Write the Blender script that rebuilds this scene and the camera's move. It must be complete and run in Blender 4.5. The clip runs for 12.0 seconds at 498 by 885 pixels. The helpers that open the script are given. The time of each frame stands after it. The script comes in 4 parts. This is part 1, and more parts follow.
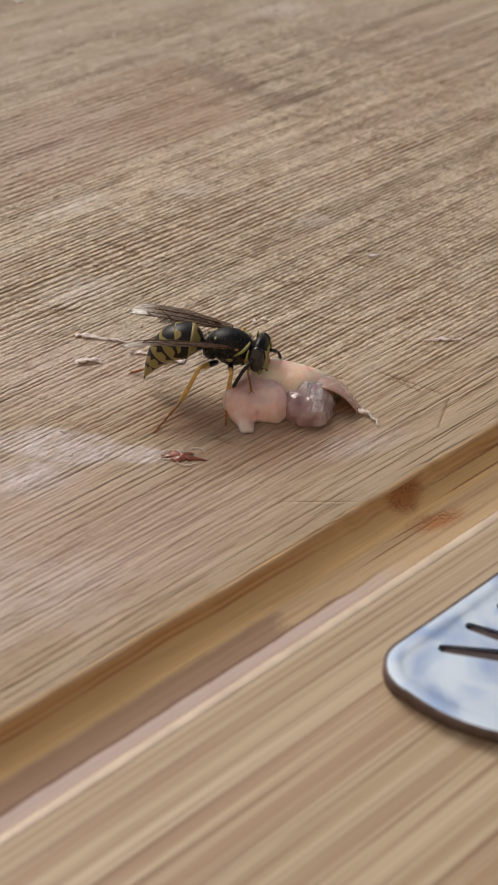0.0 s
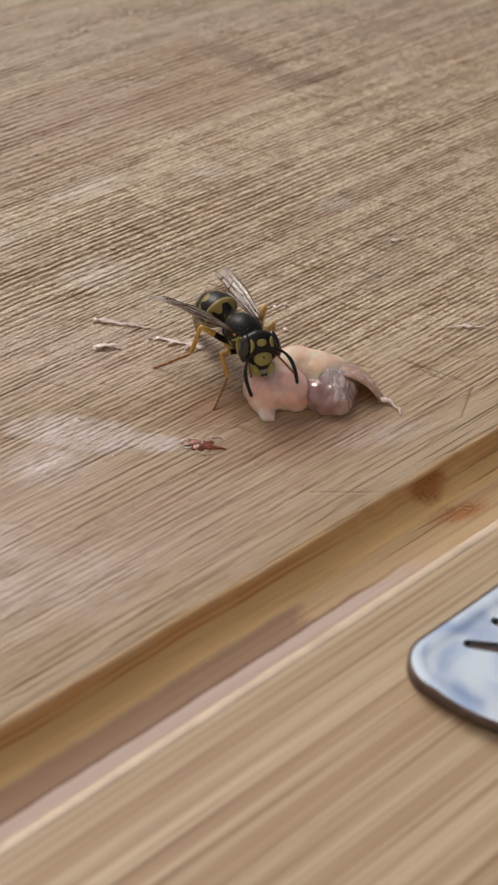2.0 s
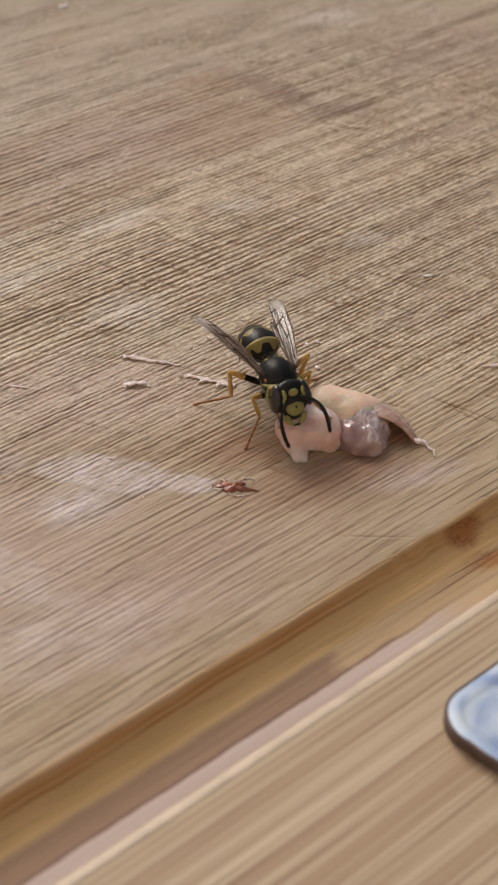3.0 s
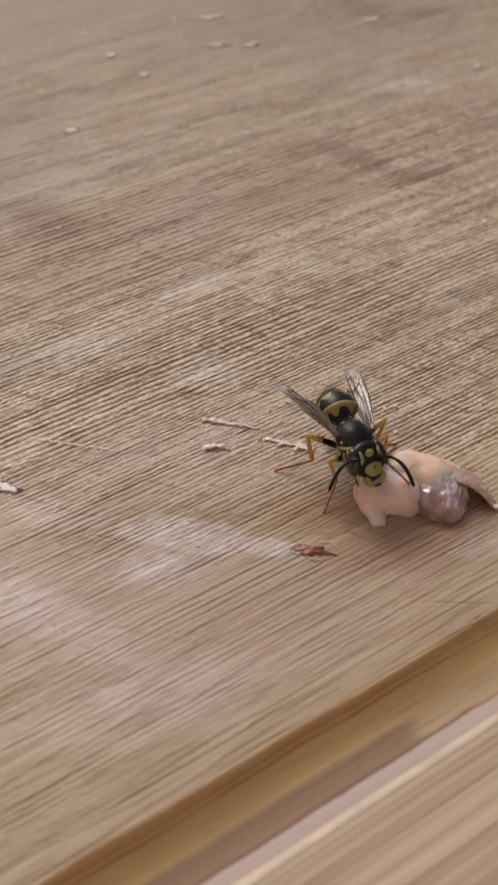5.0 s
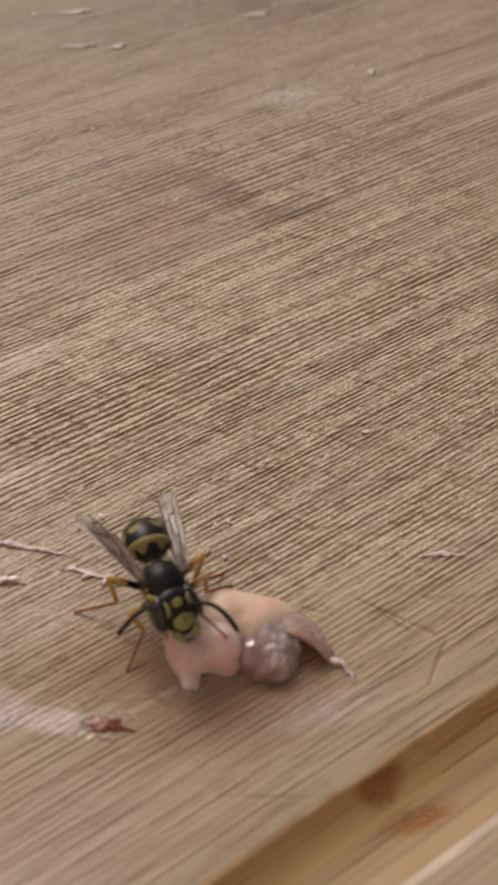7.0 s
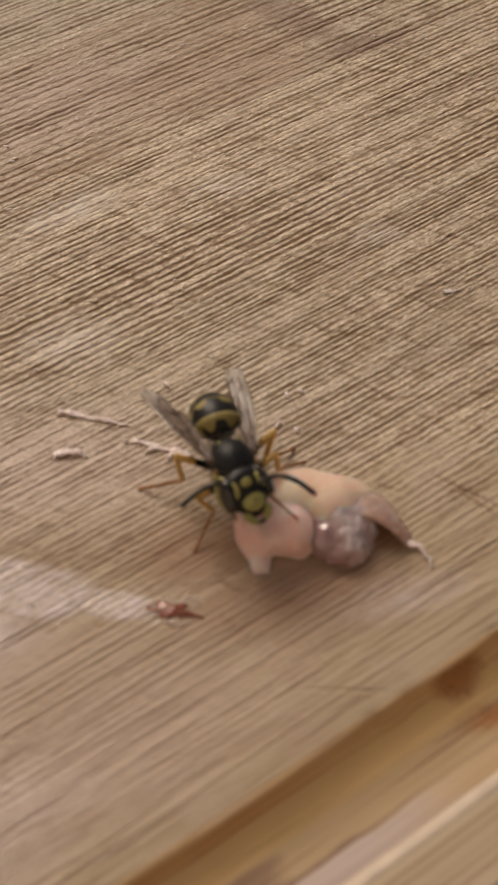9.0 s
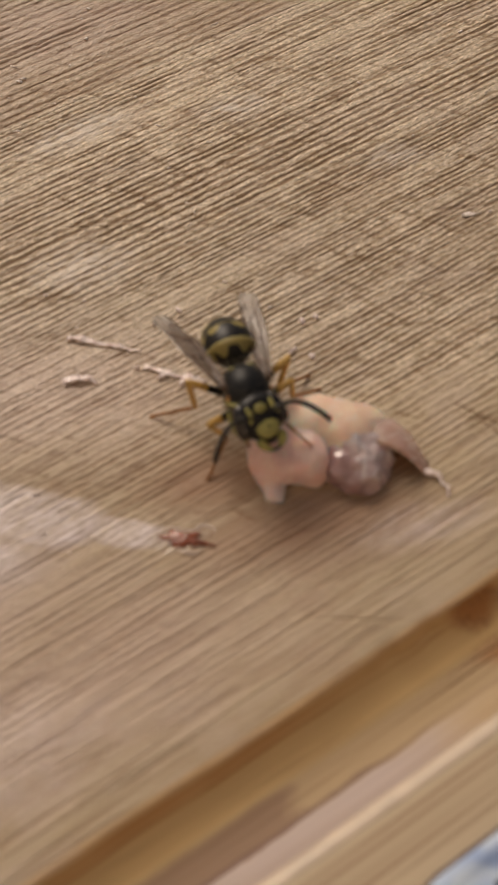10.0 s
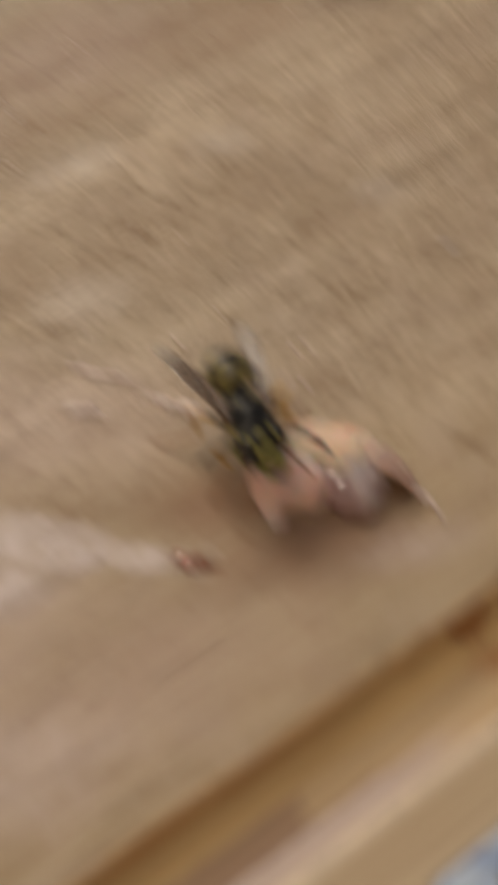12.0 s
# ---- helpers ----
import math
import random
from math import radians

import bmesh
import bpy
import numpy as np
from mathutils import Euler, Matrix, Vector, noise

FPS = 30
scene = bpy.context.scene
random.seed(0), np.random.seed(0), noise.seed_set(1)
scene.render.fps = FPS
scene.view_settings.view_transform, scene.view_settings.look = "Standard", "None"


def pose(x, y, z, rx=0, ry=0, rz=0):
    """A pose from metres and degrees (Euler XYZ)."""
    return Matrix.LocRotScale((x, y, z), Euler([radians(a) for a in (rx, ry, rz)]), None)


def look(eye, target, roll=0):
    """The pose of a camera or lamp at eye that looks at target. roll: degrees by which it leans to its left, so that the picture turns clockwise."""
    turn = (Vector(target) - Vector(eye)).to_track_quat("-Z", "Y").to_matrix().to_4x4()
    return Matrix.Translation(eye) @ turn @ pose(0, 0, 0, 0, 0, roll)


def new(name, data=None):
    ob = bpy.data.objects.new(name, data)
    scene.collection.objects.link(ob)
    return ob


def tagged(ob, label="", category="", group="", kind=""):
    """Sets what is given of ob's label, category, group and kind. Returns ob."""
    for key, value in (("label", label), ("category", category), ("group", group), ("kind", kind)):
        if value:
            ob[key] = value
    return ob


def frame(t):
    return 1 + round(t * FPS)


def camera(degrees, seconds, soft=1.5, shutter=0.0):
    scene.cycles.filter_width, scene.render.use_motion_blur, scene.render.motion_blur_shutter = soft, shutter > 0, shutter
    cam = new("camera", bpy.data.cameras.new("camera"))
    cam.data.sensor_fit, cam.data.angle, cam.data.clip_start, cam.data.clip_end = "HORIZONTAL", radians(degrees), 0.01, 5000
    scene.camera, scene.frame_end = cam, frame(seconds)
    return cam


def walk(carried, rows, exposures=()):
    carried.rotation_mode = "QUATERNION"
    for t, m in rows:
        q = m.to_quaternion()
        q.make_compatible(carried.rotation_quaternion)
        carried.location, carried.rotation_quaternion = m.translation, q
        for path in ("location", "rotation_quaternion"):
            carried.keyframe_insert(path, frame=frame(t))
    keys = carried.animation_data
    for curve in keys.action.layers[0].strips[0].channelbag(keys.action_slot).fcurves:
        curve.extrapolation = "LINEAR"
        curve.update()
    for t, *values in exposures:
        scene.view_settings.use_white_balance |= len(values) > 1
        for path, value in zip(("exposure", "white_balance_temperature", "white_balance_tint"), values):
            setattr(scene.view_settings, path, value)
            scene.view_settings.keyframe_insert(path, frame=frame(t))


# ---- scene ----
# ---- camera ----
cam = camera(20.89, 12.0, soft=1.5, shutter=0.5)
cam.data.dof.use_dof = True
cam.data.dof.focus_distance = 0.140
cam.data.dof.aperture_fstop = 64.0


def aimed(eye, yaw, pitch, roll):
    """Camera pose from its place, heading, tilt and roll in degrees."""
    return pose(*eye, 90 + pitch, 0, yaw) @ pose(0, 0, 0, 0, 0, roll)


PATH = [
    (0, (-0.06974, -0.07437, 0.08690), -43.41, -41.02, 3.77),
    (0.5, (-0.06986, -0.07419, 0.08687), -43.22, -41.46, 3.78),
    (1, (-0.06976, -0.07422, 0.08656), -43.04, -41.53, 3.65),
    (1.5, (-0.06966, -0.07395, 0.08622), -43.21, -41.69, 3.81),
    (2, (-0.06924, -0.07181, 0.08627), -43.10, -41.99, 3.93),
    (2.5, (-0.06828, -0.06869, 0.08654), -42.47, -41.79, 3.84),
    (4.3, (-0.06858, -0.06855, 0.08714), -40.20, -40.24, 2.49),
    (4.5, (-0.06823, -0.06754, 0.08654), -39.54, -40.07, 2.30),
    (5, (-0.06974, -0.06783, 0.08770), -38.37, -39.07, 1.91),
    (5.5, (-0.06969, -0.06851, 0.08870), -38.37, -37.63, 1.79),
    (6, (-0.06164, -0.06773, 0.08861), -39.18, -37.27, 2.08),
    (6.5, (-0.05171, -0.06210, 0.08768), -39.97, -38.86, 2.77),
    (6.7, (-0.04651, -0.05877, 0.08747), -40.15, -39.73, 2.91),
    (8.3, (-0.03434, -0.04775, 0.08538), -38.34, -50.75, 1.69),
    (8.5, (-0.03458, -0.04803, 0.08586), -38.10, -50.49, 1.59),
    (9, (-0.03626, -0.04728, 0.08583), -36.64, -49.97, 0.77),
    (9.5, (-0.03572, -0.04648, 0.08402), -35.93, -51.69, 0.26),
    (10, (-0.03578, -0.04666, 0.08353), -35.73, -52.63, 0.07),
    (10.5, (-0.03629, -0.04673, 0.08397), -36.01, -52.68, 0.37),
    (11, (-0.03590, -0.04648, 0.08398), -35.83, -52.58, 0.22),
    (11.5, (-0.03696, -0.04774, 0.08590), -35.83, -51.36, 0.21),
    (11.7, (-0.03662, -0.04719, 0.08514), -35.89, -50.97, 0.28),
    (11.9667, (-0.03990, -0.04560, 0.08880), -40.80, -53.55, 2.35),
    (12, (-0.04035, -0.04529, 0.08917), -39.57, -52.59, 2.50),
]
EXPOSURES = [(0.0, -0.80, 6250, 9), (2.5, -0.80, 6350, 10), (4.5, -0.83, 6300, 13), (5.5, -0.91, 6250, 14), (6.5, -0.99, 6400, 14), (8.5, -1.06, 7100, 14), (10.0, -1.01, 7150, 13), (12.0, -1.06, 7150, 9)]
walk(cam, [(t, aimed(e, y, p, r)) for t, e, y, p, r in PATH], EXPOSURES)

# ---- light ----
SUN_AZIMUTH, SUN_HEIGHT = 84.0, 42.0  # degrees from +x towards +y; degrees above the horizon
world = bpy.data.worlds.new("sky")
scene.world = world
world.use_nodes = True
wt = world.node_tree
sky = wt.nodes.new("ShaderNodeTexSky")
sky.sky_type = "NISHITA"
sky.sun_disc = False
sky.sun_elevation = radians(SUN_HEIGHT)
sky.sun_rotation = radians(90 - SUN_AZIMUTH)
sky.air_density, sky.dust_density, sky.ozone_density = 0.7, 6.0, 0.3
wt.nodes["Background"].inputs["Strength"].default_value = 0.11
wt.links.new(sky.outputs[0], wt.nodes["Background"].inputs[0])
sun = new("sun", bpy.data.lights.new("sun", "SUN"))
sun.data.energy, sun.data.angle, sun.data.color = 2.3, radians(26), (1.0, 0.93, 0.84)
sun.matrix_world = look(
    (math.cos(radians(SUN_AZIMUTH)) * math.cos(radians(SUN_HEIGHT)), math.sin(radians(SUN_AZIMUTH)) * math.cos(radians(SUN_HEIGHT)), math.sin(radians(SUN_HEIGHT))),
    (0, 0, 0))

CM = 0.01


# ---- materials ----
class Nodes:
    """A node tree that is written as nested calls."""

    def __init__(self, name):
        self.mat = bpy.data.materials.new(name)
        self.mat.use_nodes = True
        self.tree = self.mat.node_tree
        self.bsdf = self.tree.nodes["Principled BSDF"]

    def put(self, socket, value):
        if isinstance(value, bpy.types.NodeSocket):
            self.tree.links.new(value, socket)
        elif isinstance(value, (tuple, list)) and len(value) == 3 and socket.type == "RGBA":
            socket.default_value = (*value, 1)
        else:
            socket.default_value = value

    def node(self, kind, inputs, out=0, **props):
        n = self.tree.nodes.new("ShaderNode" + kind)
        for key, value in props.items():
            if key == "op":
                n.operation = value
            elif key == "dims":
                n.noise_dimensions = value
            elif key == "feature":
                n.feature = value
        for key, value in inputs.items():
            self.put(n.inputs[key], value)
        return n.outputs[out]

    def m(self, op, a, b=0.0, c=0.0):
        return self.node("Math", {0: a, 1: b, 2: c}, op=op)

    def coords(self):
        """Object coordinates in centimetres."""
        tc = self.tree.nodes.new("ShaderNodeTexCoord")
        return self.node("VectorMath", {0: tc.outputs["Object"], 1: (100, 100, 100)}, op="MULTIPLY")

    def scaled(self, v, s):
        return self.node("VectorMath", {0: v, 1: s}, op="MULTIPLY")

    def noise(self, v, scale, detail=2.0, rough=0.5, distortion=0.0):
        return self.node("TexNoise", {"Vector": v, "Scale": scale, "Detail": detail, "Roughness": rough, "Distortion": distortion})

    def ramp(self, v, lo, hi, a=0.0, b=1.0):
        n = self.tree.nodes.new("ShaderNodeMapRange")
        n.interpolation_type = "SMOOTHSTEP"
        for key, value in (("Value", v), ("From Min", lo), ("From Max", hi), ("To Min", a), ("To Max", b)):
            self.put(n.inputs[key], value)
        return n.outputs[0]

    def mix(self, f, a, b, blend="MIX"):
        n = self.tree.nodes.new("ShaderNodeMix")
        n.data_type, n.blend_type = "RGBA", blend
        self.put(n.inputs[0], f)
        self.put(n.inputs[6], a)
        self.put(n.inputs[7], b)
        return n.outputs[2]

    def split(self, v):
        n = self.tree.nodes.new("ShaderNodeSeparateXYZ")
        self.put(n.inputs[0], v)
        return n.outputs

    def random(self):
        return self.tree.nodes.new("ShaderNodeObjectInfo").outputs["Random"]

    def bump(self, height, distance, strength=1.0, normal=None):
        ins = {"Height": height, "Distance": distance * CM, "Strength": strength}
        if normal is not None:
            ins["Normal"] = normal
        return self.node("Bump", ins)

    def set(self, **values):
        names = {"color": "Base Color", "rough": "Roughness", "metal": "Metallic", "normal": "Normal", "coat": "Coat Weight", "coat_rough": "Coat Roughness",
                 "sss": "Subsurface Weight", "sss_radius": "Subsurface Radius", "sss_scale": "Subsurface Scale", "alpha": "Alpha", "spec": "Specular IOR Level",
                 "through": "Transmission Weight", "ior": "IOR", "sheen": "Sheen Weight"}
        for key, value in values.items():
            self.put(self.bsdf.inputs[names[key]], value)
        return self.mat


def spot(g, v, wob, cx, cy, rx, ry, turn=0.0, soft=0.5):
    """Mask of one stain: an uneven ellipse in the board's plane (cm, degrees)."""
    x, y, _ = g.split(v)
    c, s = math.cos(radians(turn)), math.sin(radians(turn))
    dx, dy = g.m("SUBTRACT", x, cx), g.m("SUBTRACT", y, cy)
    u = g.m("DIVIDE", g.m("ADD", g.m("MULTIPLY", dx, c), g.m("MULTIPLY", dy, s)), rx)
    w = g.m("DIVIDE", g.m("SUBTRACT", g.m("MULTIPLY", dy, c), g.m("MULTIPLY", dx, s)), ry)
    d = g.m("SQRT", g.m("ADD", g.m("MULTIPLY", u, u), g.m("MULTIPLY", w, w)))
    d = g.m("ADD", d, g.m("MULTIPLY", g.m("SUBTRACT", wob, 0.5), 1.1))
    return g.ramp(d, 1.0 + soft * 0.4, 1.0 - soft, 0.0, 1.0)


def most(g, masks):
    out = masks[0]
    for k in masks[1:]:
        out = g.m("MAXIMUM", out, k)
    return out


def bamboo_panel():
    """Scored, used top of the bamboo board: raised fibres, dark pores, nodes, stains and a wet film."""
    g = Nodes("scored_bamboo")
    v = g.coords()
    x, y, z = g.split(v)
    rnd = g.random()
    # every stave has fibres of its own
    shift = g.node("CombineXYZ", {0: g.m("MULTIPLY", rnd, 37.0), 1: g.m("MULTIPLY", rnd, 11.0), 2: 0.0})
    vs = g.node("VectorMath", {0: v, 1: shift}, op="ADD")
    pores = g.noise(g.scaled(vs, (1.1, 24.0, 1.0)), 1.0, 2.0, 0.5)
    lines = g.noise(g.scaled(vs, (0.3, 10.0, 1.0)), 1.0, 3.0, 0.55)
    hair = g.noise(g.scaled(vs, (0.5, 42.0, 1.0)), 1.0, 2.0, 0.5)
    broad = g.noise(g.scaled(vs, (0.12, 1.6, 1.0)), 1.0, 3.0, 0.55)
    cloud = g.noise(vs, 0.55, 4.0, 0.6)
    bead = g.noise(g.scaled(v, (24.0, 42.0, 30.0)), 1.0, 2.0, 0.6)
    fleck = g.noise(g.scaled(v, (7.0, 26.0, 10.0)), 1.0, 2.0, 0.6)
    worn = g.m("MULTIPLY", g.ramp(g.m("ADD", g.m("ADD", y, g.m("MULTIPLY", x, 0.5)), g.m("MULTIPLY", cloud, 1.4)), 0.5, 2.4), g.ramp(y, 6.5, 10.0, 1.0, 0.5))
    smooth = g.m("SUBTRACT", 1.0, worn)
    color = g.mix(g.ramp(broad, 0.3, 0.7), (0.45, 0.345, 0.215), (0.555, 0.445, 0.29))
    color = g.mix(g.ramp(cloud, 0.45, 0.75, 0.0, 0.4), color, (0.50, 0.385, 0.25))
    inner = g.ramp(y, -1.52, -1.47)
    color = g.mix(g.m("MULTIPLY", g.ramp(lines, 0.50, 0.66, 0.0, 0.32), inner), color, (0.32, 0.195, 0.11))
    color = g.mix(g.m("MULTIPLY", g.ramp(pores, 0.50, 0.63, 0.0, 0.36), g.m("MULTIPLY", inner, g.ramp(smooth, 0.0, 1.0, 0.35, 1.0))), color, (0.27, 0.155, 0.085))
    color = g.mix(g.ramp(hair, 0.50, 0.68, 0.0, 0.45), color, (0.36, 0.235, 0.14))
    color = g.mix(g.m("MULTIPLY", g.ramp(pores, 0.46, 0.36, 0.0, 0.4), smooth), color, (0.62, 0.49, 0.36))
    # torn ridges: crests painted paler for their highlights, brown dirt down in the furrows
    field = g.m("MULTIPLY", g.ramp(y, -1.26, -1.2), g.ramp(y, 11.1, 11.2, 1.0, 0.0))
    furrow = g.m("MULTIPLY", g.ramp(z, -0.0066, -0.0135), field)
    color = g.mix(g.m("MULTIPLY", furrow, 0.86), color, (0.265, 0.16, 0.082))
    crest_glint = g.m("MULTIPLY", g.m("MULTIPLY", g.ramp(z, -0.0095, -0.003), field), g.m("MULTIPLY", worn, g.ramp(bead, 0.36, 0.62, 0.5, 1.0)))
    color = g.mix(crest_glint, color, (0.80, 0.675, 0.525))
    grit = g.ramp(bead, 0.3, 0.7, 0.86, 1.14)
    color = g.mix(worn, color, g.mix(1.0, color, g.node("CombineColor", {0: grit, 1: grit, 2: grit}), "MULTIPLY"))
    # pale flecks: backlight on torn fibres, put into the colour
    color = g.mix(g.m("MULTIPLY", g.ramp(fleck, 0.58, 0.68, 0.0, 0.6), g.ramp(worn, 0.2, 0.8, 0.2, 1.0)), color, (0.72, 0.59, 0.46))
    tone = g.m("MULTIPLY", g.ramp(rnd, 0.0, 1.0, 0.96, 1.04), g.m("MULTIPLY", g.ramp(y, 4.4, 7.5, 1.0, 0.88), g.ramp(y, 6.99, 7.01, 1.0, 0.92)))  # the staves differ a little in tone, and the board darkens towards its far end
    color = g.mix(1.0, color, g.node("CombineColor", {0: tone, 1: tone, 2: tone}), "MULTIPLY")
    color = g.mix(g.ramp(y, -1.45, -1.495, 0.0, 0.85), color, (0.66, 0.43, 0.205))  # the milled edge
    wob = g.noise(g.scaled(v, (0.9, 1.3, 1.0)), 1.3, 4.0, 0.65)
    olive = g.noise(g.scaled(v, (0.35, 0.6, 1.0)), 1.0, 4.0, 0.65, 0.4)
    color = g.mix(g.ramp(olive, 0.45, 0.62, 0.0, 0.15), color, (0.44, 0.355, 0.25))
    smudge = g.noise(g.scaled(v, (0.9, 1.5, 1.0)), 1.0, 5.0, 0.65, 0.3)
    color = g.mix(g.ramp(smudge, 0.48, 0.68, 0.0, 0.35), color, (0.55, 0.44, 0.35))
    color = g.mix(g.ramp(smudge, 0.46, 0.34, 0.0, 0.3), color, (0.38, 0.25, 0.155))
    # bamboo nodes: dark bands across single staves
    nodes = most(g, [
        spot(g, v, wob, 4.75, 5.9, 0.32, 0.95, 12, 0.7), spot(g, v, wob, 5.15, 4.95, 0.75, 0.22, -14, 0.7),
        spot(g, v, wob, 8.45, 9.9, 0.45, 0.95, 8, 0.7), spot(g, v, wob, 9.1, 9.3, 0.8, 0.2, -12, 0.7),
        spot(g, v, wob, 0.35, 6.9, 0.5, 0.75, 30, 0.8)])
    color = g.mix(g.m("MULTIPLY", nodes, 0.55), color, (0.22, 0.125, 0.085))
    # reddish juice soaked into the wood, and a greyed patch further back
    juice = most(g, [
        spot(g, v, wob, -2.8, 0.7, 2.1, 1.2, -35, 0.9), spot(g, v, wob, -1.0, 1.9, 1.6, 0.8, -30, 0.9),
        spot(g, v, wob, -2.0, -0.5, 1.9, 0.8, -10, 0.9), spot(g, v, wob, 1.9, 6.0, 1.5, 0.8, 0, 0.9), g.m("MULTIPLY", spot(g, v, wob, 7.8, 5.4, 1.6, 0.9, -20, 0.9), 0.5)])
    color = g.mix(g.m("MULTIPLY", juice, 0.42), color, (0.50, 0.35, 0.295))
    ruddy = g.m("MULTIPLY", g.m("MULTIPLY", g.ramp(y, 4.85, 4.95), g.ramp(y, 6.95, 6.90, 0.0, 1.0)), g.m("MULTIPLY", g.ramp(g.m("ADD", x, wob), 5.4, 4.6), g.ramp(olive, 0.35, 0.6, 0.25, 0.8)))
    color = g.mix(g.m("MULTIPLY", ruddy, 0.62), color, (0.39, 0.25, 0.15))
    # brown juice and the contact shade under meat, flap and wasp, painted together
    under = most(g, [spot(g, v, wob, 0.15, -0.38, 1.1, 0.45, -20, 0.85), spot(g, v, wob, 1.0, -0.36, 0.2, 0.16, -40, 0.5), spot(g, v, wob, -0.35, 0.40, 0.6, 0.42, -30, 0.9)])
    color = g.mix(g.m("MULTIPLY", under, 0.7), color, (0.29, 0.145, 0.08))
    grey = most(g, [spot(g, v, wob, 0.2, 9.2, 2.2, 1.6, 0, 0.95), spot(g, v, wob, -1.6, 4.3, 1.0, 0.5, 0, 0.95), spot(g, v, wob, 3.0, 12.5, 5.0, 1.8, -10, 0.95), spot(g, v, wob, 7.0, 11.0, 5.0, 2.5, -15, 0.95)])
    color = g.mix(g.m("MULTIPLY", grey, 0.45), color, (0.36, 0.295, 0.232))
    # pale dried film, whitened in colour for the sky sheen on it, and scuffs
    film = most(g, [
        spot(g, v, wob, -1.62, 0.92, 0.74, 0.27, -46, 0.28), spot(g, v, wob, -1.10, 0.38, 0.42, 0.15, -44, 0.3), spot(g, v, wob, -2.05, 0.75, 0.45, 0.3, -30, 0.8), g.m("MULTIPLY", spot(g, v, wob, -2.5, 1.9, 0.7, 0.25, -50, 0.9), 0.6),
        g.m("MULTIPLY", spot(g, v, wob, -3.25, 0.95, 0.9, 0.3, -62, 0.7), 0.75), g.m("MULTIPLY", spot(g, v, wob, -3.0, 0.1, 0.6, 0.25, -60, 0.9), 0.5), g.m("MULTIPLY", spot(g, v, wob, 0.75, -0.85, 0.6, 0.2, -20, 0.9), 0.55), g.m("MULTIPLY", spot(g, v, wob, -3.1, -0.5, 1.3, 0.5, -20, 0.9), 0.45)])
    scuffs = most(g, [spot(g, v, wob, 0.95, 4.45, 0.6, 0.22, -5, 0.9), spot(g, v, wob, -0.7, 4.1, 0.7, 0.25, -5, 0.9), spot(g, v, wob, 0.1, 2.9, 0.5, 0.3, -10, 0.9),
                      spot(g, v, wob, 3.2, 2.45, 0.35, 0.2, -20, 0.9), spot(g, v, wob, 2.4, 3.9, 0.4, 0.2, -20, 0.9), spot(g, v, wob, 7.0, 7.3, 0.7, 0.3, -20, 0.9)])
    color = g.mix(g.m("MULTIPLY", scuffs, g.ramp(fleck, 0.38, 0.58, 0.1, 0.75)), color, (0.76, 0.68, 0.595))
    film_sheen = g.m("MULTIPLY", g.m("MULTIPLY", film, g.ramp(fleck, 0.35, 0.55, 0.45, 1.0)), g.ramp(g.noise(g.scaled(v, (3.0, 6.0, 3.0)), 1.0, 4.0, 0.7), 0.35, 0.62, 0.35, 1.0))
    color = g.mix(g.m("MULTIPLY", film_sheen, 0.85), color, (0.73, 0.635, 0.628))
    # fine relief: fibres and pores, and torn grain where the board is worn
    height = g.m("MULTIPLY", g.m("ADD", g.m("MULTIPLY", bead, 0.6), g.m("MULTIPLY", fleck, 0.45)), g.m("MAXIMUM", g.m("MULTIPLY", worn, 1.15), g.m("MAXIMUM", 0.3, g.m("MULTIPLY", film, 1.0))))
    height = g.m("SUBTRACT", height, g.m("MULTIPLY", g.m("MULTIPLY", g.ramp(pores, 0.52, 0.66), inner), g.ramp(smooth, 0.0, 1.0, 0.15, 0.45)))
    height = g.m("SUBTRACT", height, g.m("MULTIPLY", g.m("MULTIPLY", g.ramp(lines, 0.5, 0.66), inner), 0.25))
    cuts = most(g, [spot(g, v, 0.5, cx, cy, n, 0.014, turn, 0.9) for cx, cy, n, turn in (
        (-0.14, -1.22, 0.36, -38), (5.25, 2.75, 0.2, -57), (1.78, -0.33, 0.27, -66), (2.3, 0.9, 0.3, -60), (-2.2, 1.3, 0.3, -50), (1.3, 2.2, 0.25, -65), (-1.4, 1.7, 0.2, -55), (0.4, 3.3, 0.4, -35), (-0.9, 3.4, 0.35, -50), (3.9, 1.2, 0.4, -62))])
    height = g.m("SUBTRACT", height, g.m("MULTIPLY", cuts, 0.5))
    normal = g.bump(height, 0.02, 1.0)
    pool = most(g, [spot(g, v, wob, -0.80, 0.06, 0.24, 0.10, -20, 0.6), spot(g, v, wob, -0.62, 0.05, 0.12, 0.07, 20, 0.6)])
    wet = g.m("MAXIMUM", film, g.m("MULTIPLY", juice, 0.5))
    rough = g.m("SUBTRACT", g.m("SUBTRACT", g.ramp(cloud, 0.3, 0.7, 0.68, 0.58), g.m("MULTIPLY", worn, 0.18)), g.m("MULTIPLY", wet, 0.24))
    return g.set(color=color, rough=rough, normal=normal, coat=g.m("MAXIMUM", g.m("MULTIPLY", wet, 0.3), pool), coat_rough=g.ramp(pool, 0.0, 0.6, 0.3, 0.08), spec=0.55)


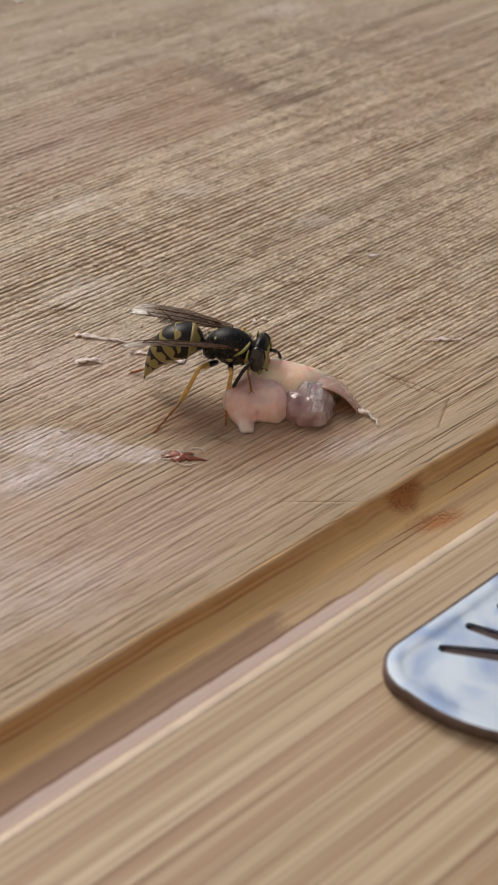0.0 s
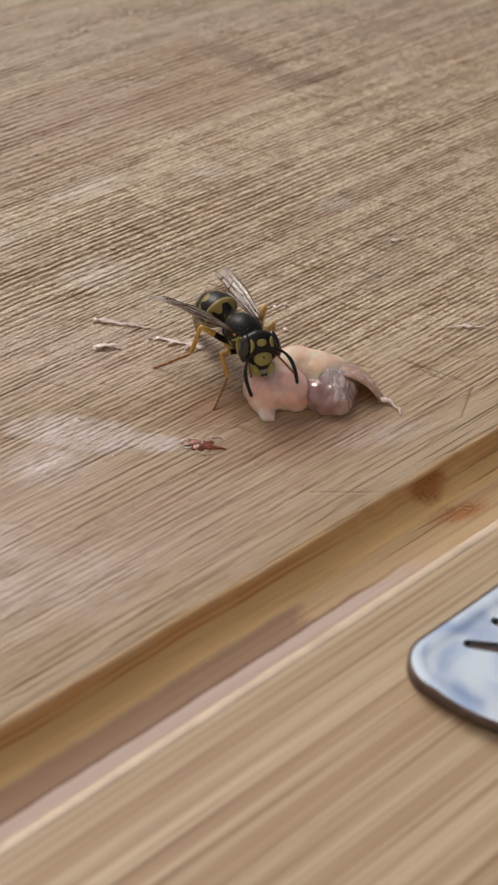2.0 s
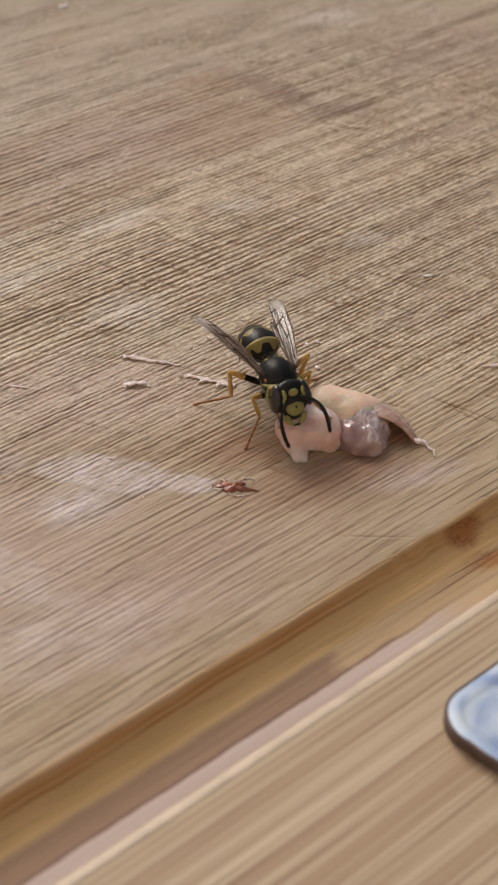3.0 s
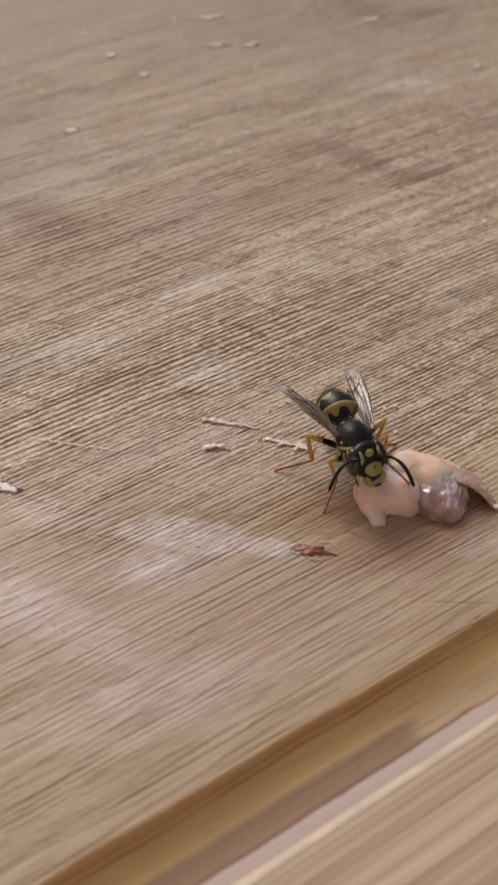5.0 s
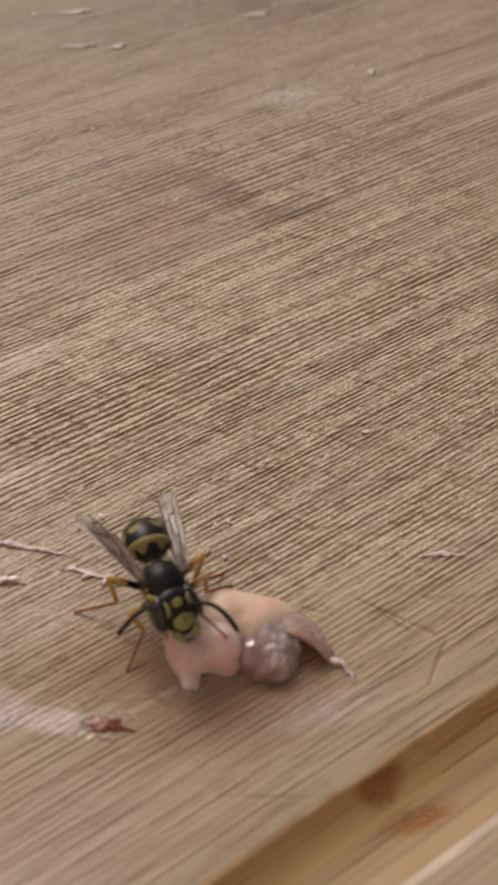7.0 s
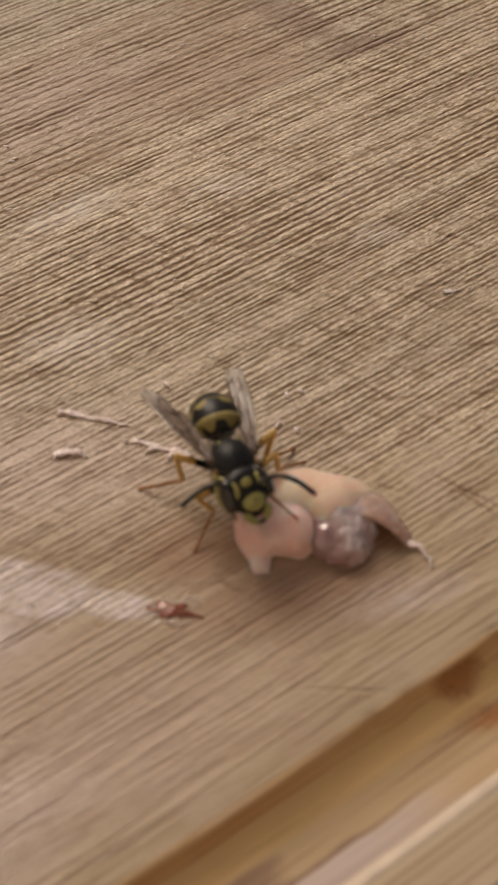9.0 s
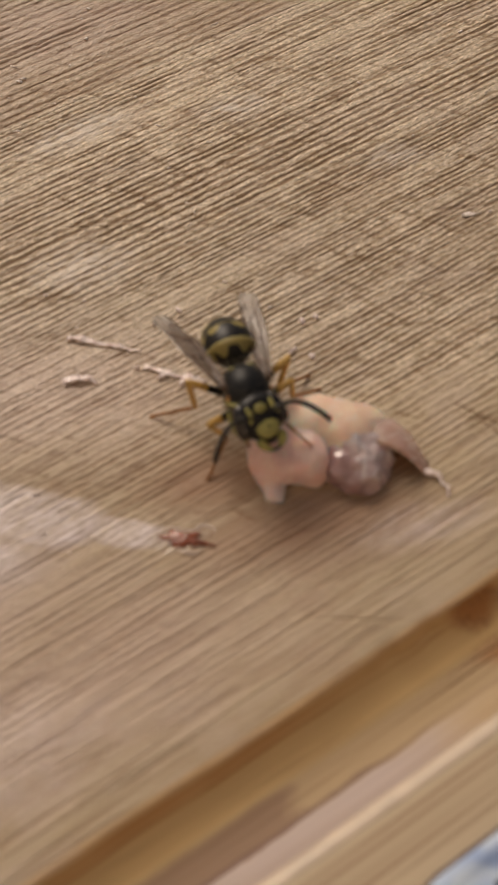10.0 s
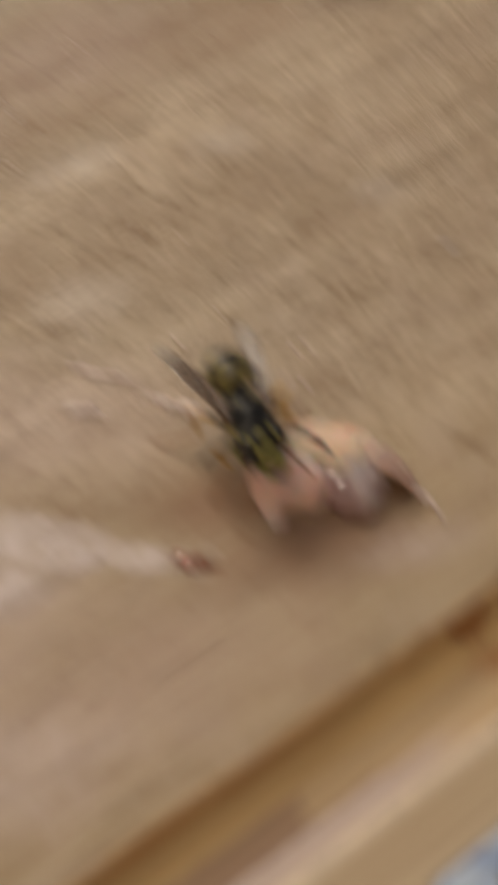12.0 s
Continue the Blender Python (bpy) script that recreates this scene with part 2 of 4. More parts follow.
def bamboo_rim():
    """Smooth rim of the board with long brown and pale streaks."""
    g = Nodes("smooth_bamboo")
    v = g.coords()
    rnd = g.random()
    shift = g.node("CombineXYZ", {0: g.m("MULTIPLY", rnd, 53.0), 1: g.m("MULTIPLY", rnd, 7.0), 2: 0.0})
    vs = g.node("VectorMath", {0: v, 1: shift}, op="ADD")
    streak = g.noise(g.scaled(vs, (0.045, 7.5, 3.0)), 1.0, 3.0, 0.6, 0.0)
    fine = g.noise(g.scaled(vs, (0.22, 24.0, 9.0)), 1.0, 3.0, 0.6)
    wide = g.noise(g.scaled(vs, (0.06, 1.3, 1.0)), 1.0, 2.0)
    color = g.mix(g.ramp(streak, 0.42, 0.60), (0.62, 0.50, 0.34), (0.45, 0.315, 0.20))
    color = g.mix(g.ramp(wide, 0.4, 0.65, 0.0, 0.4), color, (0.50, 0.40, 0.255))
    color = g.mix(g.ramp(fine, 0.52, 0.68, 0.0, 0.75), color, (0.30, 0.18, 0.105))
    pale = g.noise(g.scaled(vs, (0.05, 13.0, 3.0)), 1.0, 2.0, 0.5)
    color = g.mix(g.ramp(pale, 0.54, 0.64, 0.0, 0.75), color, (0.70, 0.575, 0.415))
    normal = g.bump(fine, 0.006, 0.7)
    return g.set(color=color, rough=g.ramp(streak, 0.3, 0.7, 0.42, 0.55), normal=normal, spec=0.45)


def bamboo_groove():
    """Milled groove: yellower wood, wet with juice, with the brown streaks of a node."""
    g = Nodes("milled_bamboo")
    v = g.coords()
    x, y, z = g.split(v)
    streak = g.noise(g.scaled(v, (0.14, 9.0, 11.0)), 1.0, 3.0, 0.55, 0.3)
    fine = g.noise(g.scaled(v, (0.7, 26.0, 12.0)), 1.0, 3.0, 0.6)
    wide = g.noise(g.scaled(v, (0.2, 1.0, 1.0)), 1.0, 3.0)
    wob = g.noise(g.scaled(v, (2.0, 3.5, 3.0)), 1.2, 4.0, 0.65)
    color = g.mix(g.ramp(wide, 0.35, 0.65), (0.49, 0.355, 0.205), (0.43, 0.30, 0.155))
    # inner wall painted lighter than the floor to offset the shade on it
    color = g.mix(g.ramp(y, -1.86, -1.76, 0.0, 0.85), color, g.mix(g.ramp(wide, 0.35, 0.65), (0.68, 0.465, 0.215), (0.60, 0.40, 0.175)))
    color = g.mix(g.ramp(streak, 0.55, 0.68, 0.0, 0.5), color, (0.32, 0.18, 0.085))
    color = g.mix(g.ramp(fine, 0.55, 0.72, 0.0, 0.35), color, (0.28, 0.16, 0.08))
    upper = g.m("MULTIPLY", g.m("MULTIPLY", g.ramp(z, -0.15, -0.06), g.ramp(y, -1.9, -1.8)), g.ramp(g.noise(g.scaled(v, (0.6, 1.0, 2.0)), 1.0, 3.0), 0.3, 0.6, 0.3, 0.85))
    color = g.mix(upper, color, (0.60, 0.335, 0.13))
    # two rusty lines along the upper wall
    level = g.m("ADD", z, g.m("MULTIPLY", g.noise(g.scaled(v, (0.7, 0.1, 0.1)), 1.0, 2.0), 0.10))
    rust = g.m("MAXIMUM", g.ramp(g.m("ABSOLUTE", g.m("ADD", level, 0.075)), 0.016, 0.004), g.ramp(g.m("ABSOLUTE", g.m("ADD", level, 0.035)), 0.02, 0.004, 0.0, 0.7))
    rust = g.m("MULTIPLY", rust, g.m("MULTIPLY", g.ramp(y, -1.72, -1.66), g.ramp(g.noise(g.scaled(v, (0.9, 1.0, 1.0)), 1.0, 2.0), 0.35, 0.55, 0.3, 1.0)))
    color = g.mix(g.m("MULTIPLY", rust, 0.75), color, (0.40, 0.165, 0.045))
    tight = g.noise(g.scaled(v, (14.0, 26.0, 20.0)), 1.0, 3.0, 0.65)
    curls = g.ramp(g.m("ABSOLUTE", g.m("SUBTRACT", g.noise(g.scaled(v, (6.0, 11.0, 9.0)), 1.0, 2.0, 0.5, 0.6), 0.5)), 0.045, 0.01)
    zone = most(g, [spot(g, v, wob, 0.66, -1.56, 0.24, 0.15, 0, 0.6), spot(g, v, wob, 0.78, -1.95, 0.34, 0.13, -12, 0.8)])
    grain = most(g, [spot(g, v, tight, 0.55, -1.86, 0.45, 0.012, -3, 0.9), spot(g, v, tight, 1.6, -1.75, 0.7, 0.014, 0, 0.9), spot(g, v, tight, 1.7, -1.62, 0.8, 0.012, 0, 0.9), spot(g, v, tight, 0.3, -1.92, 0.6, 0.012, 0, 0.9)])
    knots = g.m("MAXIMUM", g.m("MULTIPLY", zone, curls), grain)
    color = g.mix(g.m("MULTIPLY", zone, 0.9), color, (0.40, 0.17, 0.055))
    color = g.mix(g.m("MULTIPLY", knots, 0.5), color, (0.20, 0.085, 0.036))
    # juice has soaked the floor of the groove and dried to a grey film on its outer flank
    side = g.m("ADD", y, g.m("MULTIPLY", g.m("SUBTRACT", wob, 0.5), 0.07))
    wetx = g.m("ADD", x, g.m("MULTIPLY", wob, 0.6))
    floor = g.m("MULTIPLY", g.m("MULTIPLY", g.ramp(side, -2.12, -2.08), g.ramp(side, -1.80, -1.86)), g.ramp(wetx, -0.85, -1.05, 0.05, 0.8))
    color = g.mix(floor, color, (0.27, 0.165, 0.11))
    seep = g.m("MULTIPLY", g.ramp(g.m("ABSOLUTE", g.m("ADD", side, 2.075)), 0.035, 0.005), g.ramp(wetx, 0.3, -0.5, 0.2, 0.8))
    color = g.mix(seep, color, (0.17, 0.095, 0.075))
    soaked = g.m("MULTIPLY", g.ramp(side, -2.08, -2.12), g.ramp(wetx, 0.7, -0.4, 0.05, 0.9))
    color = g.mix(soaked, color, g.mix(g.ramp(streak, 0.4, 0.65), (0.52, 0.43, 0.40), (0.43, 0.345, 0.31)))
    normal = g.bump(g.m("SUBTRACT", fine, g.m("MULTIPLY", knots, 0.8)), 0.012, 0.8)
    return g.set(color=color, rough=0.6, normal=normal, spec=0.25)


def flesh(name, a, b, c, sss=0.35, rough=0.28, scale=5.0, coat=0.6, wrinkle=0.03, streaks=0.35):
    """Raw poultry: translucent, wet, with paler fibres."""
    g = Nodes(name)
    v = g.coords()
    big = g.noise(v, scale, 3.0, 0.55, 0.4)
    fibre = g.noise(g.scaled(v, (6.0, 22.0, 14.0)), 1.0, 3.0, 0.6, 0.5)
    color = g.mix(g.ramp(big, 0.32, 0.68), a, b)
    color = g.mix(g.ramp(fibre, 0.5, 0.75, 0.0, 0.6), color, c)
    normal = g.bump(g.m("ADD", big, g.m("MULTIPLY", fibre, streaks)), wrinkle, 0.8)
    return g.set(color=color, rough=g.ramp(fibre, 0.3, 0.7, max(0.05, rough - 0.08), rough + 0.12), normal=normal, sss=sss, sss_radius=(1.0, 0.5, 0.33), sss_scale=0.0013,
                 coat=coat, coat_rough=0.07)


def membrane_skin():
    """Thin grey-purple skin, smooth and wet, crinkled along its top so that the light breaks up on it."""
    g = Nodes("membrane")
    v = g.coords()
    x, y, z = g.split(v)
    big = g.noise(v, 2.6, 3.0, 0.55, 0.4)
    fibre = g.noise(g.scaled(g.node("VectorRotate", {"Vector": v, "Angle": -0.6}), (5.0, 15.0, 7.0)), 1.0, 3.0, 0.6, 0.8)
    folds = g.noise(v, 9.0, 3.0, 0.6, 0.6)
    color = g.mix(g.ramp(big, 0.35, 0.65), (0.60, 0.48, 0.47), (0.47, 0.34, 0.335))
    color = g.mix(g.ramp(fibre, 0.5, 0.75, 0.0, 0.5), color, (0.62, 0.54, 0.54))
    # shade of the crevice beside the pale lobe, put in as dark mauve
    color = g.mix(g.ramp(g.m("ADD", x, g.m("MULTIPLY", folds, 0.1)), 0.70, 0.56, 0.0, 0.85), color, (0.33, 0.19, 0.19))
    # wet white highlights across the upper side, painted in as pale strands
    top = g.m("MULTIPLY", g.ramp(z, 0.09, 0.17), g.ramp(x, 0.52, 0.66))
    strands = g.ramp(g.m("ABSOLUTE", g.m("SUBTRACT", folds, 0.5)), 0.06, 0.01, 0.0, 0.5)
    wet_shine = g.m("MULTIPLY", top, g.m("MAXIMUM", strands, g.ramp(fibre, 0.45, 0.62, 0.1, 0.7)))
    color = g.mix(g.m("MULTIPLY", wet_shine, 0.85), color, (0.88, 0.83, 0.82))
    crinkle = g.m("ADD", g.m("MULTIPLY", big, 0.2), g.m("ADD", g.m("MULTIPLY", fibre, g.m("ADD", 0.12, g.m("MULTIPLY", top, 0.9))), g.m("MULTIPLY", strands, g.m("MULTIPLY", top, 0.2))))
    return g.set(color=color, rough=g.ramp(fibre, 0.3, 0.7, 0.08, 0.2), normal=g.bump(crinkle, 0.028, 1.0), sss=0.25, sss_radius=(1.0, 0.5, 0.4), sss_scale=0.0010, coat=1.0, coat_rough=0.13)


def plain(name, color, rough=0.5, metal=0.0, grain=20.0, vary=0.2, bump=0.004, **more):
    """One colour with small shifts of tone and a fine relief."""
    g = Nodes(name)
    v = g.coords()
    n = g.noise(v, grain, 3.0, 0.6)
    dark = tuple(k * (1 - vary) for k in color)
    light = tuple(min(1, k * (1 + vary)) for k in color)
    return g.set(color=g.mix(g.ramp(n, 0.3, 0.7), dark, light), rough=g.ramp(n, 0.3, 0.7, max(0.02, rough - 0.06), rough + 0.06), metal=metal,
                 normal=g.bump(n, bump, 0.6), **more)


def tergite(name, front, spread=0.95, depth=0.50):
    """Yellow abdomen plate with a black front band, a central point and two side dots."""
    g = Nodes(name)
    v = g.coords()
    x, y, z = g.split(v)
    s = g.m("MULTIPLY", x, -1.0 / 0.15)  # 0 at the front edge of the plate, 1 at its end
    ang = g.m("ABSOLUTE", g.m("ARCTAN2", y, z))
    wave = g.noise(g.scaled(v, (6, 6, 6)), 1.0, 1.0)
    point = g.m("MULTIPLY", g.ramp(ang, spread, spread * 0.3), depth)
    side = g.m("MULTIPLY", g.ramp(g.m("ABSOLUTE", g.m("SUBTRACT", ang, 0.95)), 0.26, 0.0), 0.34)
    low = g.m("MULTIPLY", g.ramp(g.m("ABSOLUTE", g.m("SUBTRACT", ang, 1.75)), 0.3, 0.0), 0.25)
    edge = g.m("ADD", g.m("ADD", g.m("ADD", front, point), g.m("ADD", side, low)), g.m("MULTIPLY", g.m("SUBTRACT", wave, 0.5), 0.12))
    black = g.ramp(g.m("SUBTRACT", edge, s), -0.035, 0.035)
    color = g.mix(black, (0.29, 0.235, 0.08), (0.010, 0.009, 0.008))
    fine = g.noise(v, 60.0, 2.0)
    return g.set(color=color, rough=0.36, normal=g.bump(fine, 0.002, 0.5), spec=0.3)


def wing_skin():
    """Smoky, clear wing skin."""
    g = Nodes("wing_skin")
    v = g.coords()
    n = g.noise(g.scaled(v, (5, 30, 10)), 1.0, 2.0)
    # whitish sheen on the outer wing, painted into the skin colour
    tip = g.m("MULTIPLY", g.ramp(g.m("ABSOLUTE", g.split(v)[0]), 0.68, 1.0), g.ramp(n, 0.35, 0.6, 0.35, 0.85))
    return g.set(color=g.mix(tip, (0.14, 0.078, 0.038), (0.60, 0.54, 0.47)), rough=0.3, alpha=g.ramp(n, 0.3, 0.7, 0.50, 0.74), normal=g.bump(n, 0.012, 1.0), spec=0.7, coat=0.6, coat_rough=0.22)


def steel():
    g = Nodes("polished_steel")
    v = g.coords()
    smear = g.noise(v, 1.7, 3.0, 0.55, 0.8)
    fine = g.noise(g.scaled(v, (30, 3, 10)), 1.0, 2.0)
    # blue of a reflected sky tinted into the metal, deeper in patches
    color = g.mix(g.ramp(smear, 0.4, 0.66), (0.82, 0.915, 1.0), (0.60, 0.75, 1.0))
    return g.set(color=color, metal=1.0, rough=g.ramp(smear, 0.42, 0.60, 0.55, 0.42), normal=g.bump(g.m("ADD", fine, g.m("MULTIPLY", smear, 3.0)), 0.0012, 0.4))


# blade edge: the dark reflection of the shaded board is put into its colour
EDGE = plain("dark_edge_steel", (0.15, 0.11, 0.10), 0.5, 0.5, 12, 0.2, 0.003)
PANEL, RIM, GROOVE = bamboo_panel(), bamboo_rim(), bamboo_groove()
LIP = plain("pale_bamboo", (0.66, 0.54, 0.41), 0.45, 0, 2.0, 0.12, 0.01)
PALE = flesh("pale_meat", (0.87, 0.64, 0.585), (0.81, 0.54, 0.485), (0.92, 0.75, 0.70), 0.75, 0.34, 4.0, 0.45, 0.02, 0.2)
FAT = flesh("fat", (0.96, 0.755, 0.60), (0.91, 0.64, 0.49), (0.97, 0.85, 0.73), 0.85, 0.4, 5.0, 0.3)
PURPLE = membrane_skin()
FLAP = flesh("thin_meat", (0.62, 0.42, 0.35), (0.52, 0.31, 0.245), (0.70, 0.52, 0.46), 0.4, 0.2, 5.0, 0.8)
SHRED = flesh("dried_shred", (0.93, 0.82, 0.78), (0.88, 0.70, 0.65), (0.96, 0.92, 0.90), 0.0, 0.3, 9.0, 0.8)
CLOT = flesh("red_clot", (0.34, 0.10, 0.05), (0.24, 0.06, 0.03), (0.45, 0.19, 0.12), 0.0, 0.12, 9.0, 1.0)
GLAZE = plain("pale_glint", (0.82, 0.70, 0.60), 0.12, 0, 12, 0.15, 0.004, coat=1.0, coat_rough=0.05)
FLAKE = plain("bone_white", (0.84, 0.75, 0.69), 0.4, 0, 15, 0.12, 0.01)
BLACK = plain("black_chitin", (0.012, 0.011, 0.010), 0.36, 0, 40, 0.3, 0.003, spec=0.3)
DULL = plain("downy_black_chitin", (0.010, 0.010, 0.010), 0.42, 0, 50, 0.3, 0.003, spec=0.25)
YELLOW = plain("yellow_chitin", (0.33, 0.305, 0.09), 0.4, 0, 30, 0.15, 0.003)
LEGGED = plain("orange_chitin", (0.64, 0.40, 0.11), 0.38, 0, 30, 0.15, 0.002)
TOE = plain("brown_chitin", (0.33, 0.14, 0.04), 0.4, 0, 30, 0.2, 0.002)
SHADE = plain("slot_shade", (0.085, 0.058, 0.056), 0.6, 0, 20, 0.2, 0.002)
EYE = plain("compound_eye", (0.02, 0.016, 0.013), 0.2, 0, 80, 0.25, 0.002, coat=0.4, coat_rough=0.2)
HAIR = plain("pale_hair", (0.17, 0.14, 0.095), 0.6, 0, 20, 0.3, 0.0)
VEIN = plain("wing_vein", (0.085, 0.04, 0.018), 0.35, 0, 20, 0.2, 0.002)
BAND, BAND_DARK, WING, STEEL = tergite("banded_chitin", 0.32), tergite("dark_banded_chitin", 0.56, 0.5, 0.42), wing_skin(), steel()
TABLE = plain("table_wood", (0.22, 0.15, 0.10), 0.5, 0, 0.6, 0.25, 0.02)
PAINT = plain("warm_fill_paint", (0.72, 0.62, 0.50), 0.85, 0, 0.4, 0.06, 0.02)


# ---- shapes ----
def part(name, bm, material, parent=None, label="", smooth=True, crease=0):
    """Links a bmesh, in centimetres, as one mesh object under a thing or part."""
    for v in bm.verts:
        v.co *= CM
    bmesh.ops.recalc_face_normals(bm, faces=bm.faces)
    me = bpy.data.meshes.new(name)
    bm.to_mesh(me)
    bm.free()
    me.materials.append(material)
    if smooth:
        me.polygons.foreach_set("use_smooth", [True] * len(me.polygons))
    if crease:
        me.set_sharp_from_angle(angle=radians(crease))
    ob = new(name, me)
    ob.parent = parent
    if label:
        ob["label"] = label
    return ob


def at(x, y, z, rx=0, ry=0, rz=0):
    """A pose in centimetres and degrees."""
    return pose(x * CM, y * CM, z * CM, rx, ry, rz)


def along(points, radii, sides=10, flat=1.0, bm=None):
    """A round, closed rod through points, with a radius at each; flat squeezes it."""
    bm = bm or bmesh.new()
    pts = [Vector(p) for p in points]
    rings, ref = [], None
    for i, p in enumerate(pts):
        d = (pts[min(i + 1, len(pts) - 1)] - pts[max(i - 1, 0)]).normalized()
        if ref is None:
            ref = Vector((0, 0, 1)) if abs(d.z) < 0.8 else Vector((1, 0, 0))
        side = d.cross(ref).normalized()
        ref = side.cross(d).normalized()
        rings.append([bm.verts.new(p + radii[i] * (math.cos(a) * side + flat * math.sin(a) * ref)) for a in (2 * math.pi * k / sides for k in range(sides))])
    for a, b in zip(rings, rings[1:]):
        for k in range(sides):
            bm.faces.new((a[k], a[(k + 1) % sides], b[(k + 1) % sides], b[k]))
    bm.faces.new(rings[0][::-1])
    bm.faces.new(rings[-1])
    return bm


def curve_points(a, b, c, n=8):
    """Points of a bent line from a by way of b to c."""
    a, b, c = Vector(a), Vector(b), Vector(c)
    return [(1 - t) ** 2 * a + 2 * t * (1 - t) * b + t * t * c for t in (k / n for k in range(n + 1))]


def ball(center, radii, turn=(0, 0, 0), level=3, rough=0.0, freq=3.0, seed=0.0, floor=None, bm=None):
    """An uneven ellipsoid; floor flattens it at that height."""
    bm = bm or bmesh.new()
    made = bmesh.ops.create_icosphere(bm, subdivisions=level, radius=1.0)["verts"]
    rot = Euler([radians(a) for a in turn]).to_matrix()
    for v in made:
        n = v.co.copy()
        k = 1.0 + rough * (noise.noise(n * freq + Vector((seed, seed * 1.7, 3.1))) + 0.5 * noise.noise(n * freq * 2.3 + Vector((seed * 2.1, 5, seed))))
        v.co = Vector(center) + rot @ Vector((n.x * radii[0], n.y * radii[1], n.z * radii[2])) * k
        if floor is not None and v.co.z < floor:
            v.co.z = floor
    return bm


def slab(x0, x1, y0, y1, z0, z1, soft=0.02):
    bm = bmesh.new()
    bmesh.ops.create_cube(bm, size=1.0)
    for v in bm.verts:
        v.co = Vector(((x0 + x1) / 2 + v.co.x * (x1 - x0), (y0 + y1) / 2 + v.co.y * (y1 - y0), (z0 + z1) / 2 + v.co.z * (z1 - z0)))
    if soft:
        bmesh.ops.bevel(bm, geom=bm.edges[:], offset=soft, segments=2, affect="EDGES", profile=0.5)
    return bm


def extruded(profile, xs, wobble=None):
    """A bar with one profile of (y, z) points along the places xs; closed at both ends."""
    bm = bmesh.new()
    rings = [[bm.verts.new((x, *(wobble(x, y, z) if wobble else (y, z)))) for y, z in profile] for x in xs]
    n = len(profile)
    for a, b in zip(rings, rings[1:]):
        for k in range(n):
            bm.faces.new((a[k], a[(k + 1) % n], b[(k + 1) % n], b[k]))
    bm.faces.new(rings[0][::-1])
    bm.faces.new(rings[-1])
    return bm


def empty(name, m):
    ob = new(name)
    ob.empty_display_size = 0.005
    ob.matrix_basis = m
    return ob


# ---- the large structure ----
tagged(part("table", slab(-70, 90, -45, 75, -5.4, -1.8, 0.3), TABLE), "plain brown wooden table top under the board", "table", kind="structure")
# unseen wall, added to bounce warm light onto the sides facing the camera
tagged(part("wall_south", slab(-150, 150, -8, 0, -80, 170, 0.5), PAINT), "plain light wall added out of view behind the camera as warm fill", "wall", kind="structure").matrix_basis = at(-38, -42, 0, 0, 0, -46)

X0, X1 = -14.0, 26.0


def lattice(x, y, seed):
    """Smooth random values from 0 to 1 over arrays of places."""
    xi, yi = np.floor(x).astype(np.int64), np.floor(y).astype(np.int64)
    fx, fy = x - xi, y - yi
    fx, fy = fx * fx * (3 - 2 * fx), fy * fy * (3 - 2 * fy)

    def corner(i, j):
        h = (i * 374761393 + j * 668265263 + seed * 974711) & 0xFFFFFFFF
        h = ((h ^ (h >> 13)) * 1274126177) & 0xFFFFFFFF
        return ((h ^ (h >> 16)) & 0xFFFF) / 65535.0

    low = corner(xi, yi) * (1 - fx) + corner(xi + 1, yi) * fx
    high = corner(xi, yi + 1) * (1 - fx) + corner(xi + 1, yi + 1) * fx
    return low * (1 - fy) + high * fy


def glide(v, lo, hi):
    k = np.clip((v - lo) / (hi - lo), 0.0, 1.0)
    return k * k * (3 - 2 * k)


# deeper knife cuts across the staves: from x, y to x, y
CUTS = [(1.68, -0.02, 2.02, -0.88), (2.02, -0.9, 1.5, -1.2), (4.95, 3.05, 5.45, 2.6), (3.0, 1.7, 3.6, 1.4), (2.4, 1.5, 2.62, 1.0), (1.75, -0.3, 1.85, -0.7), (-3.35, 1.4, -3.15, 0.4)]


